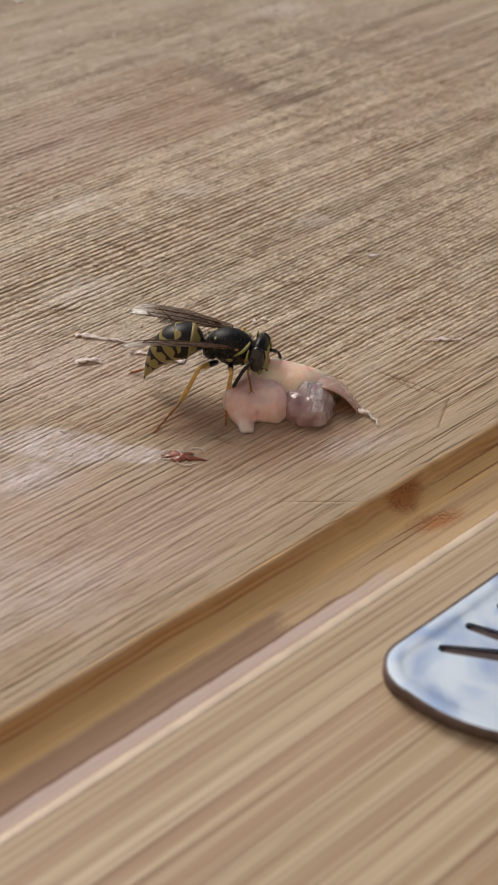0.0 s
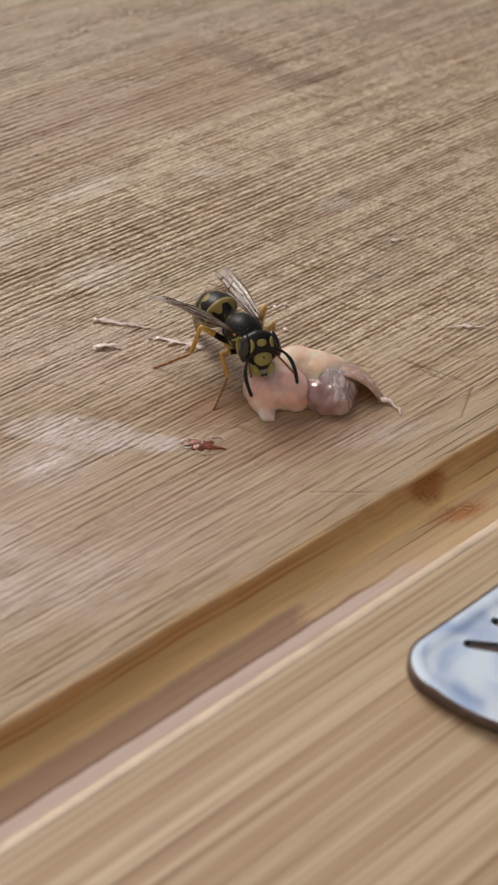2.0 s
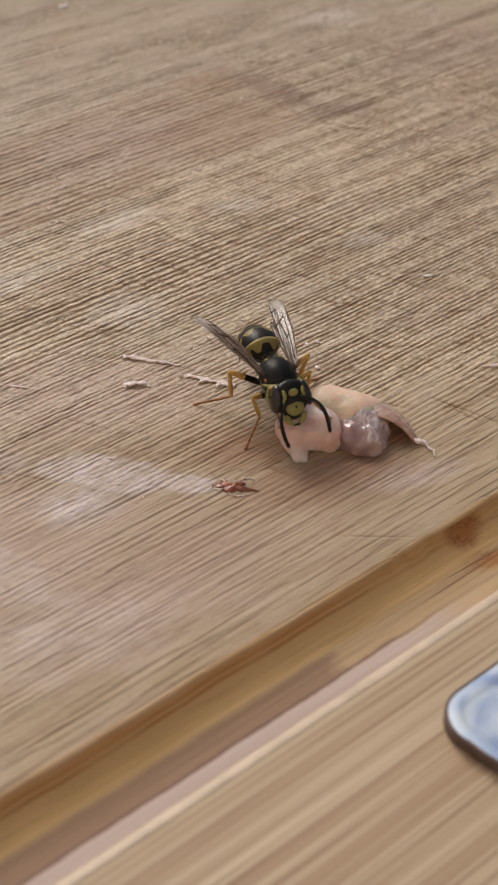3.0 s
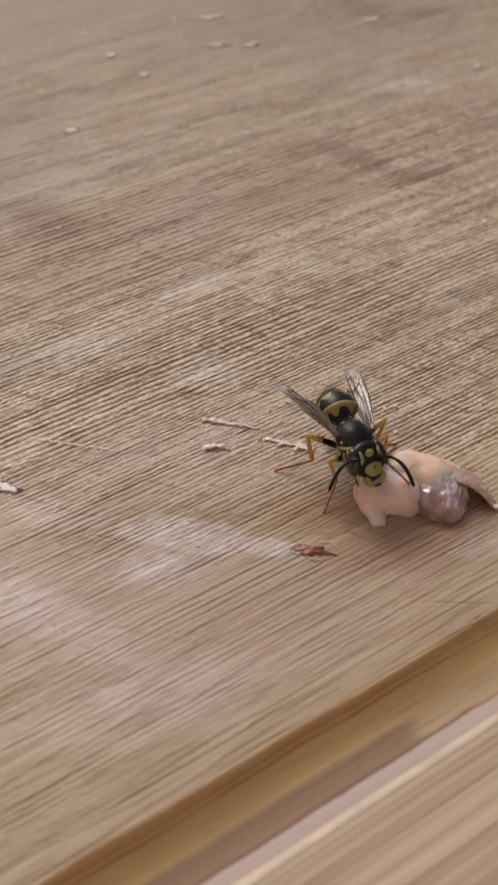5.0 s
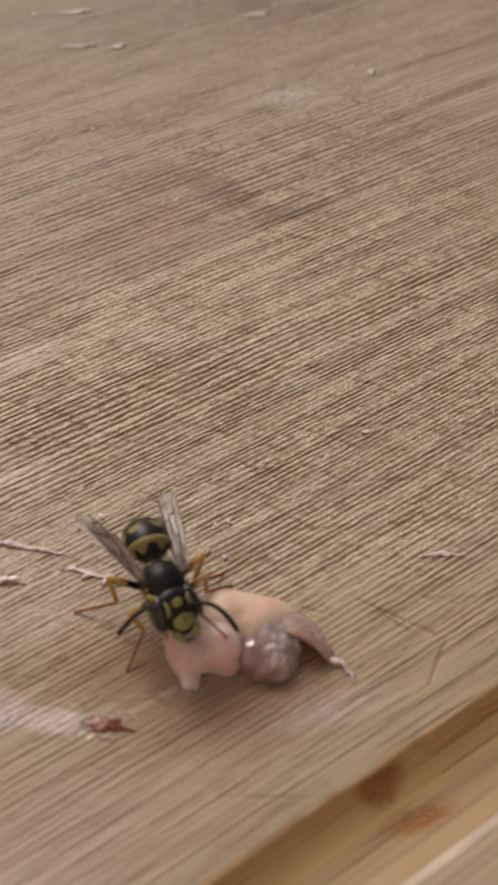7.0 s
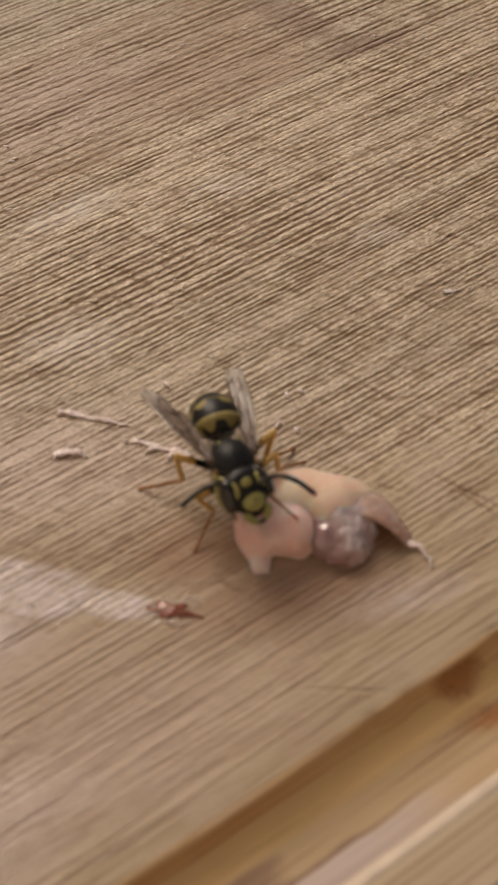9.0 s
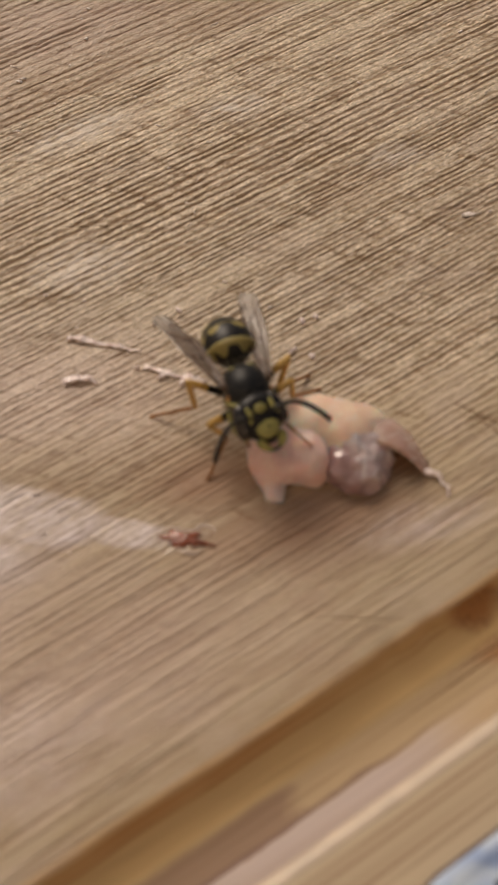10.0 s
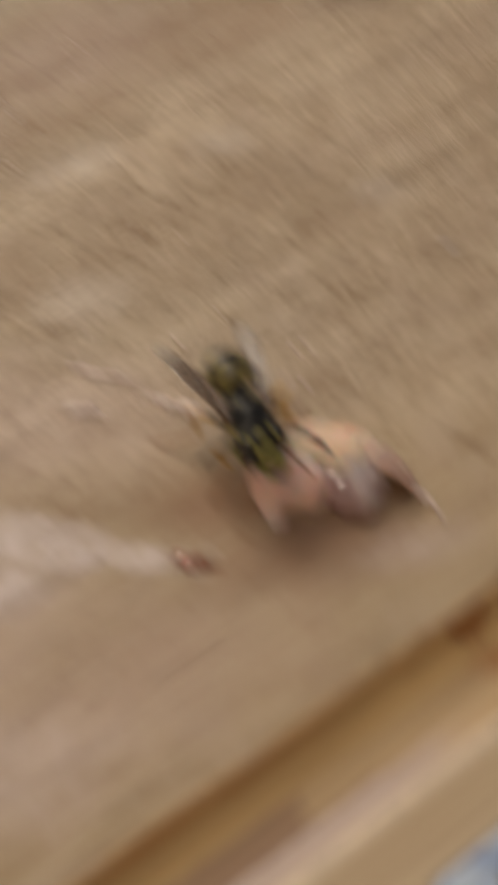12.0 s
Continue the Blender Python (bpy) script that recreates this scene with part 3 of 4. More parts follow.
def furrows(x, y):
    """Height in cm of the torn bamboo: uneven ridges along the fibres, broken up, and knife cuts across them."""
    patch = 0.5 * lattice(x * 0.5, y * 0.9, 3) + 0.5 * lattice(x * 1.7, y * 3.3, 4)
    worn = (0.46 + 0.54 * glide(y + 0.5 * x + 1.2 * patch, -0.3, 1.8)) * glide(y, -1.25, -0.9) * (1 - 0.35 * glide(y, 6.2, 9.0)) * (0.72 + 0.28 * glide(patch, 0.3, 0.6))
    pitch = np.where(y > 4.85, 11.0, np.where(y > 2.7, 14.0, 17.0))  # the staves further back have coarser fibres
    coarse = np.where(y > 2.7, 1.2, 1.0)
    u = y * pitch + 2.4 * lattice(x * 0.05, y * 1.2, 5) + 0.8 * lattice(x * 0.14, y * 4.4, 6) + 0.2 * lattice(x * 8.0, y * 8.0, 7)
    rank = np.floor(u)
    ridge = (0.5 - 0.5 * np.cos(2 * math.pi * u)) ** 0.45
    deep = glide(lattice(x * 0.2, rank * 1.0, 8), 0.1, 0.85)
    joined = glide(lattice(x * 2.0 + rank * 7.3, rank * 1.0, 9), 0.2, 0.55)
    z = (ridge - 1.0) * coarse * (0.0062 + 0.0115 * deep * (0.35 + 0.65 * joined))
    torn = lattice(x * 20.0, y * 36.0, 10) - 0.5
    torn2 = lattice(x * 6.0 + 3, y * 21.0, 11) - 0.5
    z = z + 0.0062 * torn + 0.0045 * torn2
    z = z * worn
    rng = random.Random(11)
    lo, hi = y.min(), y.max()
    for k in range(2300):
        cx, cy = rng.uniform(-4, 8), rng.uniform(-0.6, 6.8)
        if k < 300:
            n, turn, wide = rng.uniform(0.08, 0.5), rng.choice((-62, -55, -48, -72, -66, -35)), 0.013
        else:  # a close hatch of short chops
            n, turn, wide = rng.uniform(0.03, 0.13), -58, 0.012
        turn = radians(turn + rng.uniform(-7, 7))
        depth = rng.uniform(0.003, 0.0075)
        if cy + n < lo or cy - n > hi:
            continue
        box = (np.abs(x - cx) < n + 0.05) & (np.abs(y - cy) < n + 0.05)
        dx, dy = x[box] - cx, y[box] - cy
        along_cut = np.abs(dx * math.cos(turn) + dy * math.sin(turn)) / n
        off = dy * math.cos(turn) - dx * math.sin(turn)
        z[box] -= depth * np.exp(-(off / wide) ** 2) * (1 - glide(along_cut, 0.6, 1.0)) * (0.3 + 0.7 * worn[box])
    for ax, ay, bx, by in CUTS:
        n = math.hypot(bx - ax, by - ay) / 2
        c, q = (bx - ax) / (2 * n), (by - ay) / (2 * n)
        dx, dy = x - (ax + bx) / 2, y - (ay + by) / 2
        off = dy * c - dx * q + 0.02 * (lattice(x * 3, y * 3, 12) - 0.5)
        z = z - 0.009 * np.exp(-(off / 0.013) ** 2) * (1 - glide(np.abs(dx * c + dy * q) / n, 0.75, 1.0))
    return np.minimum(z, 0.004) - 0.004


def torn_stave(y0, y1, x0=-4.6, x1=8.65, dx=0.025, dy=0.0094):
    """A stave whose top is worn into real ridges; closed at the sides and below."""
    xs = np.concatenate([[X0, x0 - 4.0, x0 - 1.0], np.arange(x0, x1, dx), [x1 + 1.0, x1 + 5.0, X1]])
    n = int(round((y1 - y0) / dy))
    ys = np.linspace(y0 + 0.001, y1 - 0.001, n)
    gx, gy = np.meshgrid(xs, ys)
    gz = furrows(gx, gy)
    w, h = len(xs), len(ys)
    co = np.stack([gx, gy, gz], -1).reshape(-1, 3)
    k = np.arange(w * h).reshape(h, w)
    faces = np.stack([k[:-1, :-1], k[:-1, 1:], k[1:, 1:], k[1:, :-1]], -1).reshape(-1, 4)
    rim = np.concatenate([k[0, :], k[1:, -1], k[-1, -2::-1], k[-2:0:-1, 0]])
    low = co[rim].copy()
    low[:, 2] = -1.8
    base = np.arange(len(rim)) + w * h
    skirt = np.stack([np.roll(rim, -1), rim, base, np.roll(base, -1)], -1)
    me = bpy.data.meshes.new("stave")
    me.from_pydata((np.concatenate([co, low]) * CM).tolist(), [], faces.tolist() + skirt.tolist() + [base[::-1].tolist()])
    me.polygons.foreach_set("use_smooth", [True] * len(faces) + [False] * (len(skirt) + 1))
    return me


def cutting_board():
    board = tagged(empty("cutting_board", at(0, 0, -1.8)), "used bamboo cutting board with scored top and a juice groove", "cutting board")
    base = at(0, 0, 1.8)

    def stave(name, y0, y1, mat, label=""):
        e = 0.002
        prof = [(y0 + 0.001, -1.8), (y1 - 0.001, -1.8), (y1 - 0.001, -e), (y1 - e * 0.9, -0.0016), (y0 + e * 0.9, -0.0016), (y0 + 0.001, -e)]
        ob = part(name, extruded(prof, [X0, X0 + 8, 0, 8, 16, X1]), mat, board, label, smooth=False)
        ob.matrix_basis = base
        return ob

    seams = [-1.26, 0.55, 2.70, 4.85, 7.00, 9.10, 11.20, 13.35, 15.5, 17.6, 19.8]
    for a, b in zip(seams, seams[1:]):
        if b < 11.3:
            me = torn_stave(a, b) if b < 7.1 else torn_stave(a, b, 0.0, 14.0, 0.045, 0.013)
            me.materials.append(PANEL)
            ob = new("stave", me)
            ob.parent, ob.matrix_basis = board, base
        else:
            stave("stave", a, b, PANEL)
    lip = part("groove_lip", extruded([(-2.324, -1.8), (-2.324, -0.04), (-2.345, -0.018), (-2.375, -0.003), (-2.405, 0.004), (-2.425, 0.004), (-2.436, 0.0), (-2.436, -1.8)][::-1], [X0, -4, 0, 4, 10, X1]), LIP, board, "pale rounded lip of the groove", crease=35)
    lip.matrix_basis = base
    for a, b in ((-3.62, -2.437), (-4.75, -3.62), (-5.9, -4.75)):
        stave("rim_stave", a, b, RIM)

    def wobble(x, y, z):
        k = noise.noise(Vector((x * 1.7, 0.3, y * 3))) + 0.5 * noise.noise(Vector((x * 5.1, 1.3, y * 3)))
        near = max(0.0, 1 - abs(y + 1.52) * 9)
        chip = max(0.0, noise.noise(Vector((x * 4.0, 7.7, 0.0))) - 0.25) * near
        return y + 0.014 * k * near + chip * 0.05, z - chip * 0.05

    xs = [X0, -9, -6] + [-5 + 0.06 * k for k in range(167)] + [6, 9, 14, 20, X1]
    top = [(-1.44, -0.004), (-1.475, -0.006), (-1.50, -0.012), (-1.514, -0.024), (-1.52, -0.04)]
    cut = [(-1.52, -0.04)] + [(-1.52 - 0.80 * u, -0.042 - 0.21 * (1 - abs(2 * u - 1) ** 2.6)) for u in (0.02, 0.05, 0.1, 0.16, 0.23, 0.31, 0.4, 0.5, 0.6, 0.69, 0.77, 0.84, 0.9, 0.95, 0.98, 1.0)]
    upper = part("edge_stave", extruded([(-1.2605, -0.9), (-1.2605, -0.0065), (-1.262, -0.004)] + top + [(-1.53, -0.9)], xs, wobble), PANEL, board, crease=35)
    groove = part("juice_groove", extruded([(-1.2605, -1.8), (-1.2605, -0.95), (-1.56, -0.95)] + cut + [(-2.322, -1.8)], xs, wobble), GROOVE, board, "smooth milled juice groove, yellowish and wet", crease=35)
    for ob in (upper, groove):
        ob.matrix_basis = base
    return board


cutting_board()


def serving_tool():
    """Rounded steel blade with fanned slots, flat on the rim."""
    tool = tagged(empty("serving_spatula", at(0, 0, 0)), "polished stainless steel spatula head with narrow slots", "spatula")
    outline = []
    corners = [((-0.92, -3.27), 0.32, 90, 190)]
    for (cx, cy), r, a0, a1 in corners:
        outline += [(cx + r * math.cos(radians(a0 + (a1 - a0) * k / 10)), cy + r * math.sin(radians(a0 + (a1 - a0) * k / 10))) for k in range(11)]
    outline += [(p.x, p.y) for p in curve_points((-1.22, -3.38, 0), (-1.15, -4.35, 0), (0.2, -5.0, 0), 14)]
    outline += [(p.x, p.y) for p in curve_points((0.6, -5.12, 0), (3.0, -5.6, 0), (5.4, -5.3, 0), 10)]
    outline += [(p.x, p.y) for p in curve_points((5.8, -5.1, 0), (6.2, -4.0, 0), (5.8, -3.1, 0), 8)]
    outline += [(5.5, -2.96), (3.0, -2.93), (1.5, -2.935), (0.4, -2.945), (-0.3, -2.95)]
    n = len(outline)
    middle = Vector((2.2, -4.0))

    def inset(d):
        out = []
        for i, p in enumerate(outline):
            a, b = Vector(outline[i - 1]), Vector(outline[(i + 1) % n])
            t = (b - a).normalized()
            nrm = Vector((-t.y, t.x))
            if nrm.dot(middle - Vector(p)) < 0:
                nrm = -nrm
            out.append(Vector(p) + nrm * d)
        return out

    bm = bmesh.new()
    levels = [(0.0, 0.136), (0.003, 0.139), (0.010, 0.1412), (0.030, 0.142), (0.07, 0.142), (0.12, 0.142), (0.145, 0.138), (0.17, 0.135)]
    rings = [[bm.verts.new((p.x, p.y, z)) for p in inset(d)] for d, z in levels]
    for a, b in zip(rings, rings[1:]):
        for k in range(n):
            bm.faces.new((a[k], a[(k + 1) % n], b[(k + 1) % n], b[k]))
    bm.edges.ensure_lookup_table()
    edges = [bm.edges.get((rings[-1][k], rings[-1][(k + 1) % n])) for k in range(n)]
    slots = [((-0.64, -3.24), (-0.24, -3.68)), ((-0.28, -3.22), (-0.02, -3.74)), ((0.1, -3.24), (0.5, -3.7)), ((0.55, -3.26), (0.85, -3.74)), ((1.0, -3.26), (1.2, -3.76)),
             ((1.5, -3.28), (1.6, -3.78)), ((2.0, -3.28), (2.0, -3.78))]
    for (ax, ay), (bx, by) in slots:
        a, b = Vector((ax, ay)), Vector((bx, by))
        d = (b - a).normalized()
        s = Vector((-d.y, d.x))
        w = 0.072
        loop = [a + w * (math.cos(q) * -d + math.sin(q) * s) * 0.6 for q in (math.pi / 2 - math.pi * k / 5 for k in range(6))]
        loop += [b + w * (math.cos(q) * d - math.sin(q) * s) for q in (math.pi / 2 - math.pi * k / 5 for k in range(6))]
        hi = [bm.verts.new((p.x, p.y, 0.135)) for p in loop]
        lo = [bm.verts.new((p.x, p.y, 0.01)) for p in loop]
        for k in range(len(loop)):
            j = (k + 1) % len(loop)
            bm.faces.new((hi[k], lo[k], lo[j], hi[j]))
            edges.append(bm.edges.get((hi[k], hi[j])))
    bmesh.ops.triangle_fill(bm, use_beauty=True, edges=edges)
    part("blade", bm, STEEL, tool, crease=35)
    bm = bmesh.new()
    rings = [[bm.verts.new((p.x, p.y, z)) for p in inset(d)] for d, z in ((0.06, 0.0), (0.025, 0.008), (0.004, 0.03), (0.004, 0.06), (0.0, 0.136), (0.004, 0.1425), (0.012, 0.1445), (0.026, 0.1448), (0.030, 0.1415))]
    for a, b in zip(rings, rings[1:]):
        for k in range(n):
            bm.faces.new((a[k], a[(k + 1) % n], b[(k + 1) % n], b[k]))
    bm.faces.new(rings[0][::-1])
    # side of the blade, coloured dark for what it mirrors
    part("edge", bm, EDGE, tool, "edge of the blade with its dark brown reflection painted in", crease=35)
    # a dark strip in every slot stands in for the shade down there
    for (ax, ay), (bx, by) in slots:
        a, b = Vector((ax, ay, 0.09)), Vector((bx, by, 0.09))
        part("slot", along([a, a.lerp(b, 0.1), b.lerp(a, 0.1), b], [0.04, 0.068, 0.068, 0.04], 8, 0.2), SHADE, tool, "dark strip standing in for the shade inside a narrow slot")
    return tool


serving_tool()


def blended(balls, level=5, rough=0.06, freq=4.0, seed=0.0, blend=0.08, floor=0.0):
    """A soft lump: ellipsoids (centre, radii, turn) melted into one another, seen from their middle."""
    bm = bmesh.new()
    made = bmesh.ops.create_icosphere(bm, subdivisions=level, radius=1.0)["verts"]
    cells = [(Vector(c), Vector(r), Euler((0, 0, radians(t))).to_matrix().inverted()) for c, r, t in balls]
    mid = sum((c for c, _, _ in cells), Vector()) / len(cells)

    def far(p):
        out = None
        for c, r, m in cells:
            q = m @ (p - c)
            k = Vector((q.x / r.x, q.y / r.y, q.z / r.z)).length
            d = (k - 1.0) * min(r)
            if out is None:
                out = d
            else:
                h = max(0.0, min(1.0, 0.5 + 0.5 * (d - out) / blend))
                out = d * (1 - h) + out * h - blend * h * (1 - h)
        return out

    for v in made:
        n = v.co.copy()
        lo, hi = 0.0, 2.0
        for s in range(16):
            if far(mid + n * (hi * (s + 1) / 16)) > 0 and s > 0:
                lo, hi = hi * s / 16, hi * (s + 1) / 16
                break
        for _ in range(14):
            half = (lo + hi) / 2
            lo, hi = (half, hi) if far(mid + n * half) < 0 else (lo, half)
        p = mid + n * lo
        k = noise.noise(p * freq + Vector((seed, 0, 0))) + 0.5 * noise.noise(p * freq * 2.4 + Vector((0, seed, 0)))
        p += n * rough * k * 0.2
        if p.z < floor:
            p.z = floor
        v.co = p
    return bm


def meat():
    """A torn scrap of raw poultry: pale lobes, a cap of fat, a shiny membrane and a thin flap."""
    scrap = tagged(empty("meat_scrap", at(0.5, 0.0, 0)), "torn scrap of raw pink poultry with fat and shiny membrane", "meat")
    back = at(-0.5, 0, 0)
    pieces = [
        ("pale_lobe", blended([((0.20, 0.24, 0.08), (0.22, 0.26, 0.23), -25), ((0.37, 0.05, 0.09), (0.19, 0.20, 0.22), 10), ((0.44, 0.26, 0.12), (0.24, 0.24, 0.20), 0),
                               ((0.06, 0.09, 0.02), (0.09, 0.11, 0.12), 20), ((0.0, -0.03, 0.0), (0.05, 0.075, 0.05), 30)], 6, 0.18, 5.0, 1.0, 0.06), PALE, "pale pink moist flesh with a torn lip"),
        ("fat_cap", blended([((0.60, 0.24, 0.11), (0.33, 0.27, 0.27), -25), ((0.78, 0.06, 0.07), (0.24, 0.30, 0.255), -8), ((0.96, 0.02, 0.05), (0.17, 0.25, 0.19), -10), ((0.64, 0.03, 0.10), (0.19, 0.17, 0.19), 0)], 5, 0.16, 3.0, 5.0), FAT, "peach-coloured fat"),
        ("membrane", blended([((0.73, -0.15, 0.04), (0.245, 0.235, 0.21), -12), ((0.63, -0.30, 0.02), (0.17, 0.13, 0.135), -20), ((0.84, -0.13, 0.03), (0.13, 0.16, 0.155), 0),
                              ((0.535, -0.13, 0.05), (0.15, 0.16, 0.17), 0), ((0.74, -0.01, 0.10), (0.23, 0.17, 0.195), 0)], 6, 0.14, 7.0, 7.0, 0.08), PURPLE, "greyish pink glossy membrane"),
    ]
    for name, bm, mat, label in pieces:
        part(name, bm, mat, scrap, label).matrix_basis = back
    # the flap bridges a small hollow and ends in a thin shred
    bm = bmesh.new()
    rows = []
    back_edge = curve_points((0.88, 0.10, 0.20), (1.27, -0.02, 0.19), (1.11, -0.50, 0.03), 14)
    front_edge = curve_points((0.70, 0.0, 0.17), (0.93, -0.32, 0.40), (1.05, -0.55, 0.03), 14)
    for i in range(15):
        t = i / 14
        row = [Vector((back_edge[i].x + 0.03, back_edge[i].y + 0.02, 0.012))]
        for j in range(8):
            w = j / 7
            p = back_edge[i].lerp(front_edge[i], w)
            p.z += 0.035 * math.sin(w * 3.14) * (1 - t) - 0.012 * w * w + 0.010 * noise.noise(Vector((i * 0.6, j * 0.8, 2)))
            row.append(p)
        rows.append(row)
    top = [[bm.verts.new(p) for p in r] for r in rows]
    low = [[bm.verts.new(p - Vector((0.012, 0, 0.016 if p.z > 0.03 else 0.008))) for p in r] for r in rows]
    for grid in (top, low):
        for a, b in zip(grid, grid[1:]):
            for k in range(8):
                bm.faces.new((a[k], a[k + 1], b[k + 1], b[k]))
    rim_t = [r[0] for r in top] + top[-1][1:] + [r[-1] for r in top[::-1]][1:] + top[0][-2:0:-1]
    rim_l = [r[0] for r in low] + low[-1][1:] + [r[-1] for r in low[::-1]][1:] + low[0][-2:0:-1]
    for k in range(len(rim_t)):
        j = (k + 1) % len(rim_t)
        bm.faces.new((rim_t[k], rim_t[j], rim_l[j], rim_l[k]))
    part("flap", bm, FLAP, scrap, "thin translucent pinkish flap over a small hollow").matrix_basis = back
    pts = [(1.05, -0.50, 0.03), (1.10, -0.56, 0.03), (1.13, -0.60, 0.035), (1.10, -0.66, 0.025), (1.12, -0.72, 0.02), (1.07, -0.78, 0.012)]
    pts = [Vector(a).lerp(Vector(b), k / 5) for a, b in zip(pts, pts[1:]) for k in range(5)] + [Vector(pts[-1])]
    bm = along(pts, [0.026 * (1 + 0.8 * noise.noise(p * 26)) * (1.1 - 0.7 * k / 25) for k, p in enumerate(pts)], 8, 0.7)
    for v in bm.verts:
        v.co += 0.014 * noise.noise_vector(v.co * 40)
    part("shred_tip", bm, SHRED, scrap, "whitish dried tip").matrix_basis = back
    return scrap


meat()


BITS = [(-0.15, 1.66, 0.03, 0.016), (-0.04, 1.46, 0.04, 0.018), (0.06, 1.31, 0.045, 0.02), (0.18, 1.27, 0.03, 0.018), (0.23, 1.98, 0.03, 0.014), (0.48, 1.99, 0.04, 0.016), (1.08, 0.93, 0.034, 0.026), (0.99, 1.07, 0.05, 0.014), (1.25, 1.29, 0.04, 0.02), (1.37, 1.26, 0.03, 0.022)]


def crumbs():
    """Loose shreds, flakes and crumbs on the board."""
    def shred(label, pts, radii, mat=SHRED, name="meat_shred", flat=0.4):
        m = Vector(pts[0])
        line = [Vector(p) - Vector((m.x, m.y, p[2] * 0.45)) for p in pts]
        fine = [a.lerp(b, k / 5) for a, b in zip(line, line[1:]) for k in range(5)] + [line[-1]]
        thick = [a + (b - a) * k / 5 for a, b in zip(radii, radii[1:]) for k in range(5)] + [radii[-1]]
        thick = [q * (1 + 0.7 * noise.noise(p * 34 + m)) for p, q in zip(fine, thick)]
        bm = along(fine, thick, 8, flat)
        for v in bm.verts:
            v.co += 0.020 * noise.noise_vector(v.co * 17) + 0.010 * noise.noise_vector(v.co * 52 + m)
            v.co.z = max(0.002, v.co.z)
        tagged(part(name, bm, mat), label, "meat shred").matrix_basis = at(m.x, m.y, 0)

    shred("thin pale pink shred of meat dried on the board", [(-0.45, 2.27, 0.02), (-0.36, 2.18, 0.03), (-0.24, 2.03, 0.022), (-0.12, 1.90, 0.016), (-0.03, 1.79, 0.01)], [0.020, 0.032, 0.022, 0.015, 0.006])
    shred("short curled pale pink shred of meat", [(-0.73, 1.86, 0.01), (-0.68, 1.87, 0.035), (-0.60, 1.84, 0.045), (-0.53, 1.77, 0.03), (-0.51, 1.71, 0.01)], [0.018, 0.034, 0.036, 0.030, 0.014])
    shred("flat pink smear of meat beside the wasp", [(-0.10, 1.64, 0.012), (-0.02, 1.52, 0.02), (0.05, 1.42, 0.02), (0.13, 1.31, 0.02), (0.2, 1.2, 0.012)], [0.018, 0.036, 0.026, 0.05, 0.028], flat=0.3)
    shred("long thin pale fibre lying across the grain", [(-2.10, 3.07, 0.012), (-1.9, 2.86, 0.012), (-1.68, 2.60, 0.012), (-1.41, 2.32, 0.008)], [0.006, 0.010, 0.010, 0.005])
    shred("ragged whitish shred of dried meat on the board", [(2.48, -0.06, 0.008), (2.58, -0.14, 0.014), (2.66, -0.16, 0.018), (2.74, -0.24, 0.012), (2.84, -0.32, 0.006)], [0.010, 0.022, 0.034, 0.018, 0.007], flat=0.3)
    shred("short pale fibre on the board", [(-2.47, 2.74, 0.01), (-2.3, 2.75, 0.012), (-2.15, 2.71, 0.01)], [0.006, 0.012, 0.006])
    bm = bmesh.new()
    rows = [[bm.verts.new((0, 0, 0.029))]]
    for i in range(1, 8):
        ring = []
        for k in range(48):
            q = 2 * math.pi * k / 48
            e = Vector((math.cos(q), math.sin(q), 0))
            far = 1.0 + 0.75 * noise.noise(e * 1.7 + Vector((4, 1, 0))) + 0.5 * noise.noise(e * 4.1 + Vector((9, 2, 0)))
            u, w = 0.16 * far * e.x * i / 7, 0.060 * far * e.y * i / 7
            z = 0.003 + 0.026 * (1 - (i / 7) ** 2) + 0.014 * noise.noise(Vector((u * 30, w * 45, 0))) * (1 - i / 7)
            ring.append(bm.verts.new((0.73 * u + 0.68 * w, -0.68 * u + 0.73 * w, max(0.001, z if i < 7 else -0.008))))
        rows.append(ring)
    for k in range(48):
        bm.faces.new((rows[0][0], rows[1][k], rows[1][(k + 1) % 48]))
        for p, q in zip(rows[1:], rows[2:]):
            bm.faces.new((p[k], q[k], q[(k + 1) % 48], p[(k + 1) % 48]))
    bm.faces.new(rows[-1][::-1])
    tagged(part("clot", bm, CLOT), "red glossy clot in a smear of juice", "meat juice").matrix_basis = at(-0.76, 0.06, 0)
    # glints on the juice around the clot, modelled as thin pale arcs
    for x, y, n, bow in ((-0.80, 0.14, 0.11, 0.05), (-0.60, 0.03, 0.09, 0.05), (-0.78, -0.03, 0.10, -0.04), (-0.66, 0.10, 0.06, -0.03), (-0.88, 0.13, 0.05, -0.02)):
        pts = [(0.73 * u + 0.68 * w, -0.68 * u + 0.73 * w, 0.004) for u, w in ((n * (k / 6 - 1), bow * (1 - (k / 6 - 1) ** 2) + 0.012 * math.sin(k * 2.1 + x * 9)) for k in range(13))]
        bm = along(pts, [0.003 + 0.006 * math.sin(math.pi * k / 12) for k in range(13)], 6, 0.7)
        tagged(part("juice_fleck", bm, GLAZE), "thin pale arc modelled as a glint on the rim of meat juice", "meat juice", "flecks of juice").matrix_basis = at(x, y, 0)
    for x, y, a, b in BITS:
        bm = ball((0, 0, 0.008), (a, b, 0.016), (0, 0, x * 200), 2, 0.6, 2.6, x * 7 + y, 0.001)
        tagged(part("meat_crumb", bm, SHRED), "tiny pale pink crumb of meat on the board", "crumb", "meat crumbs on the board").matrix_basis = at(x, y, 0)
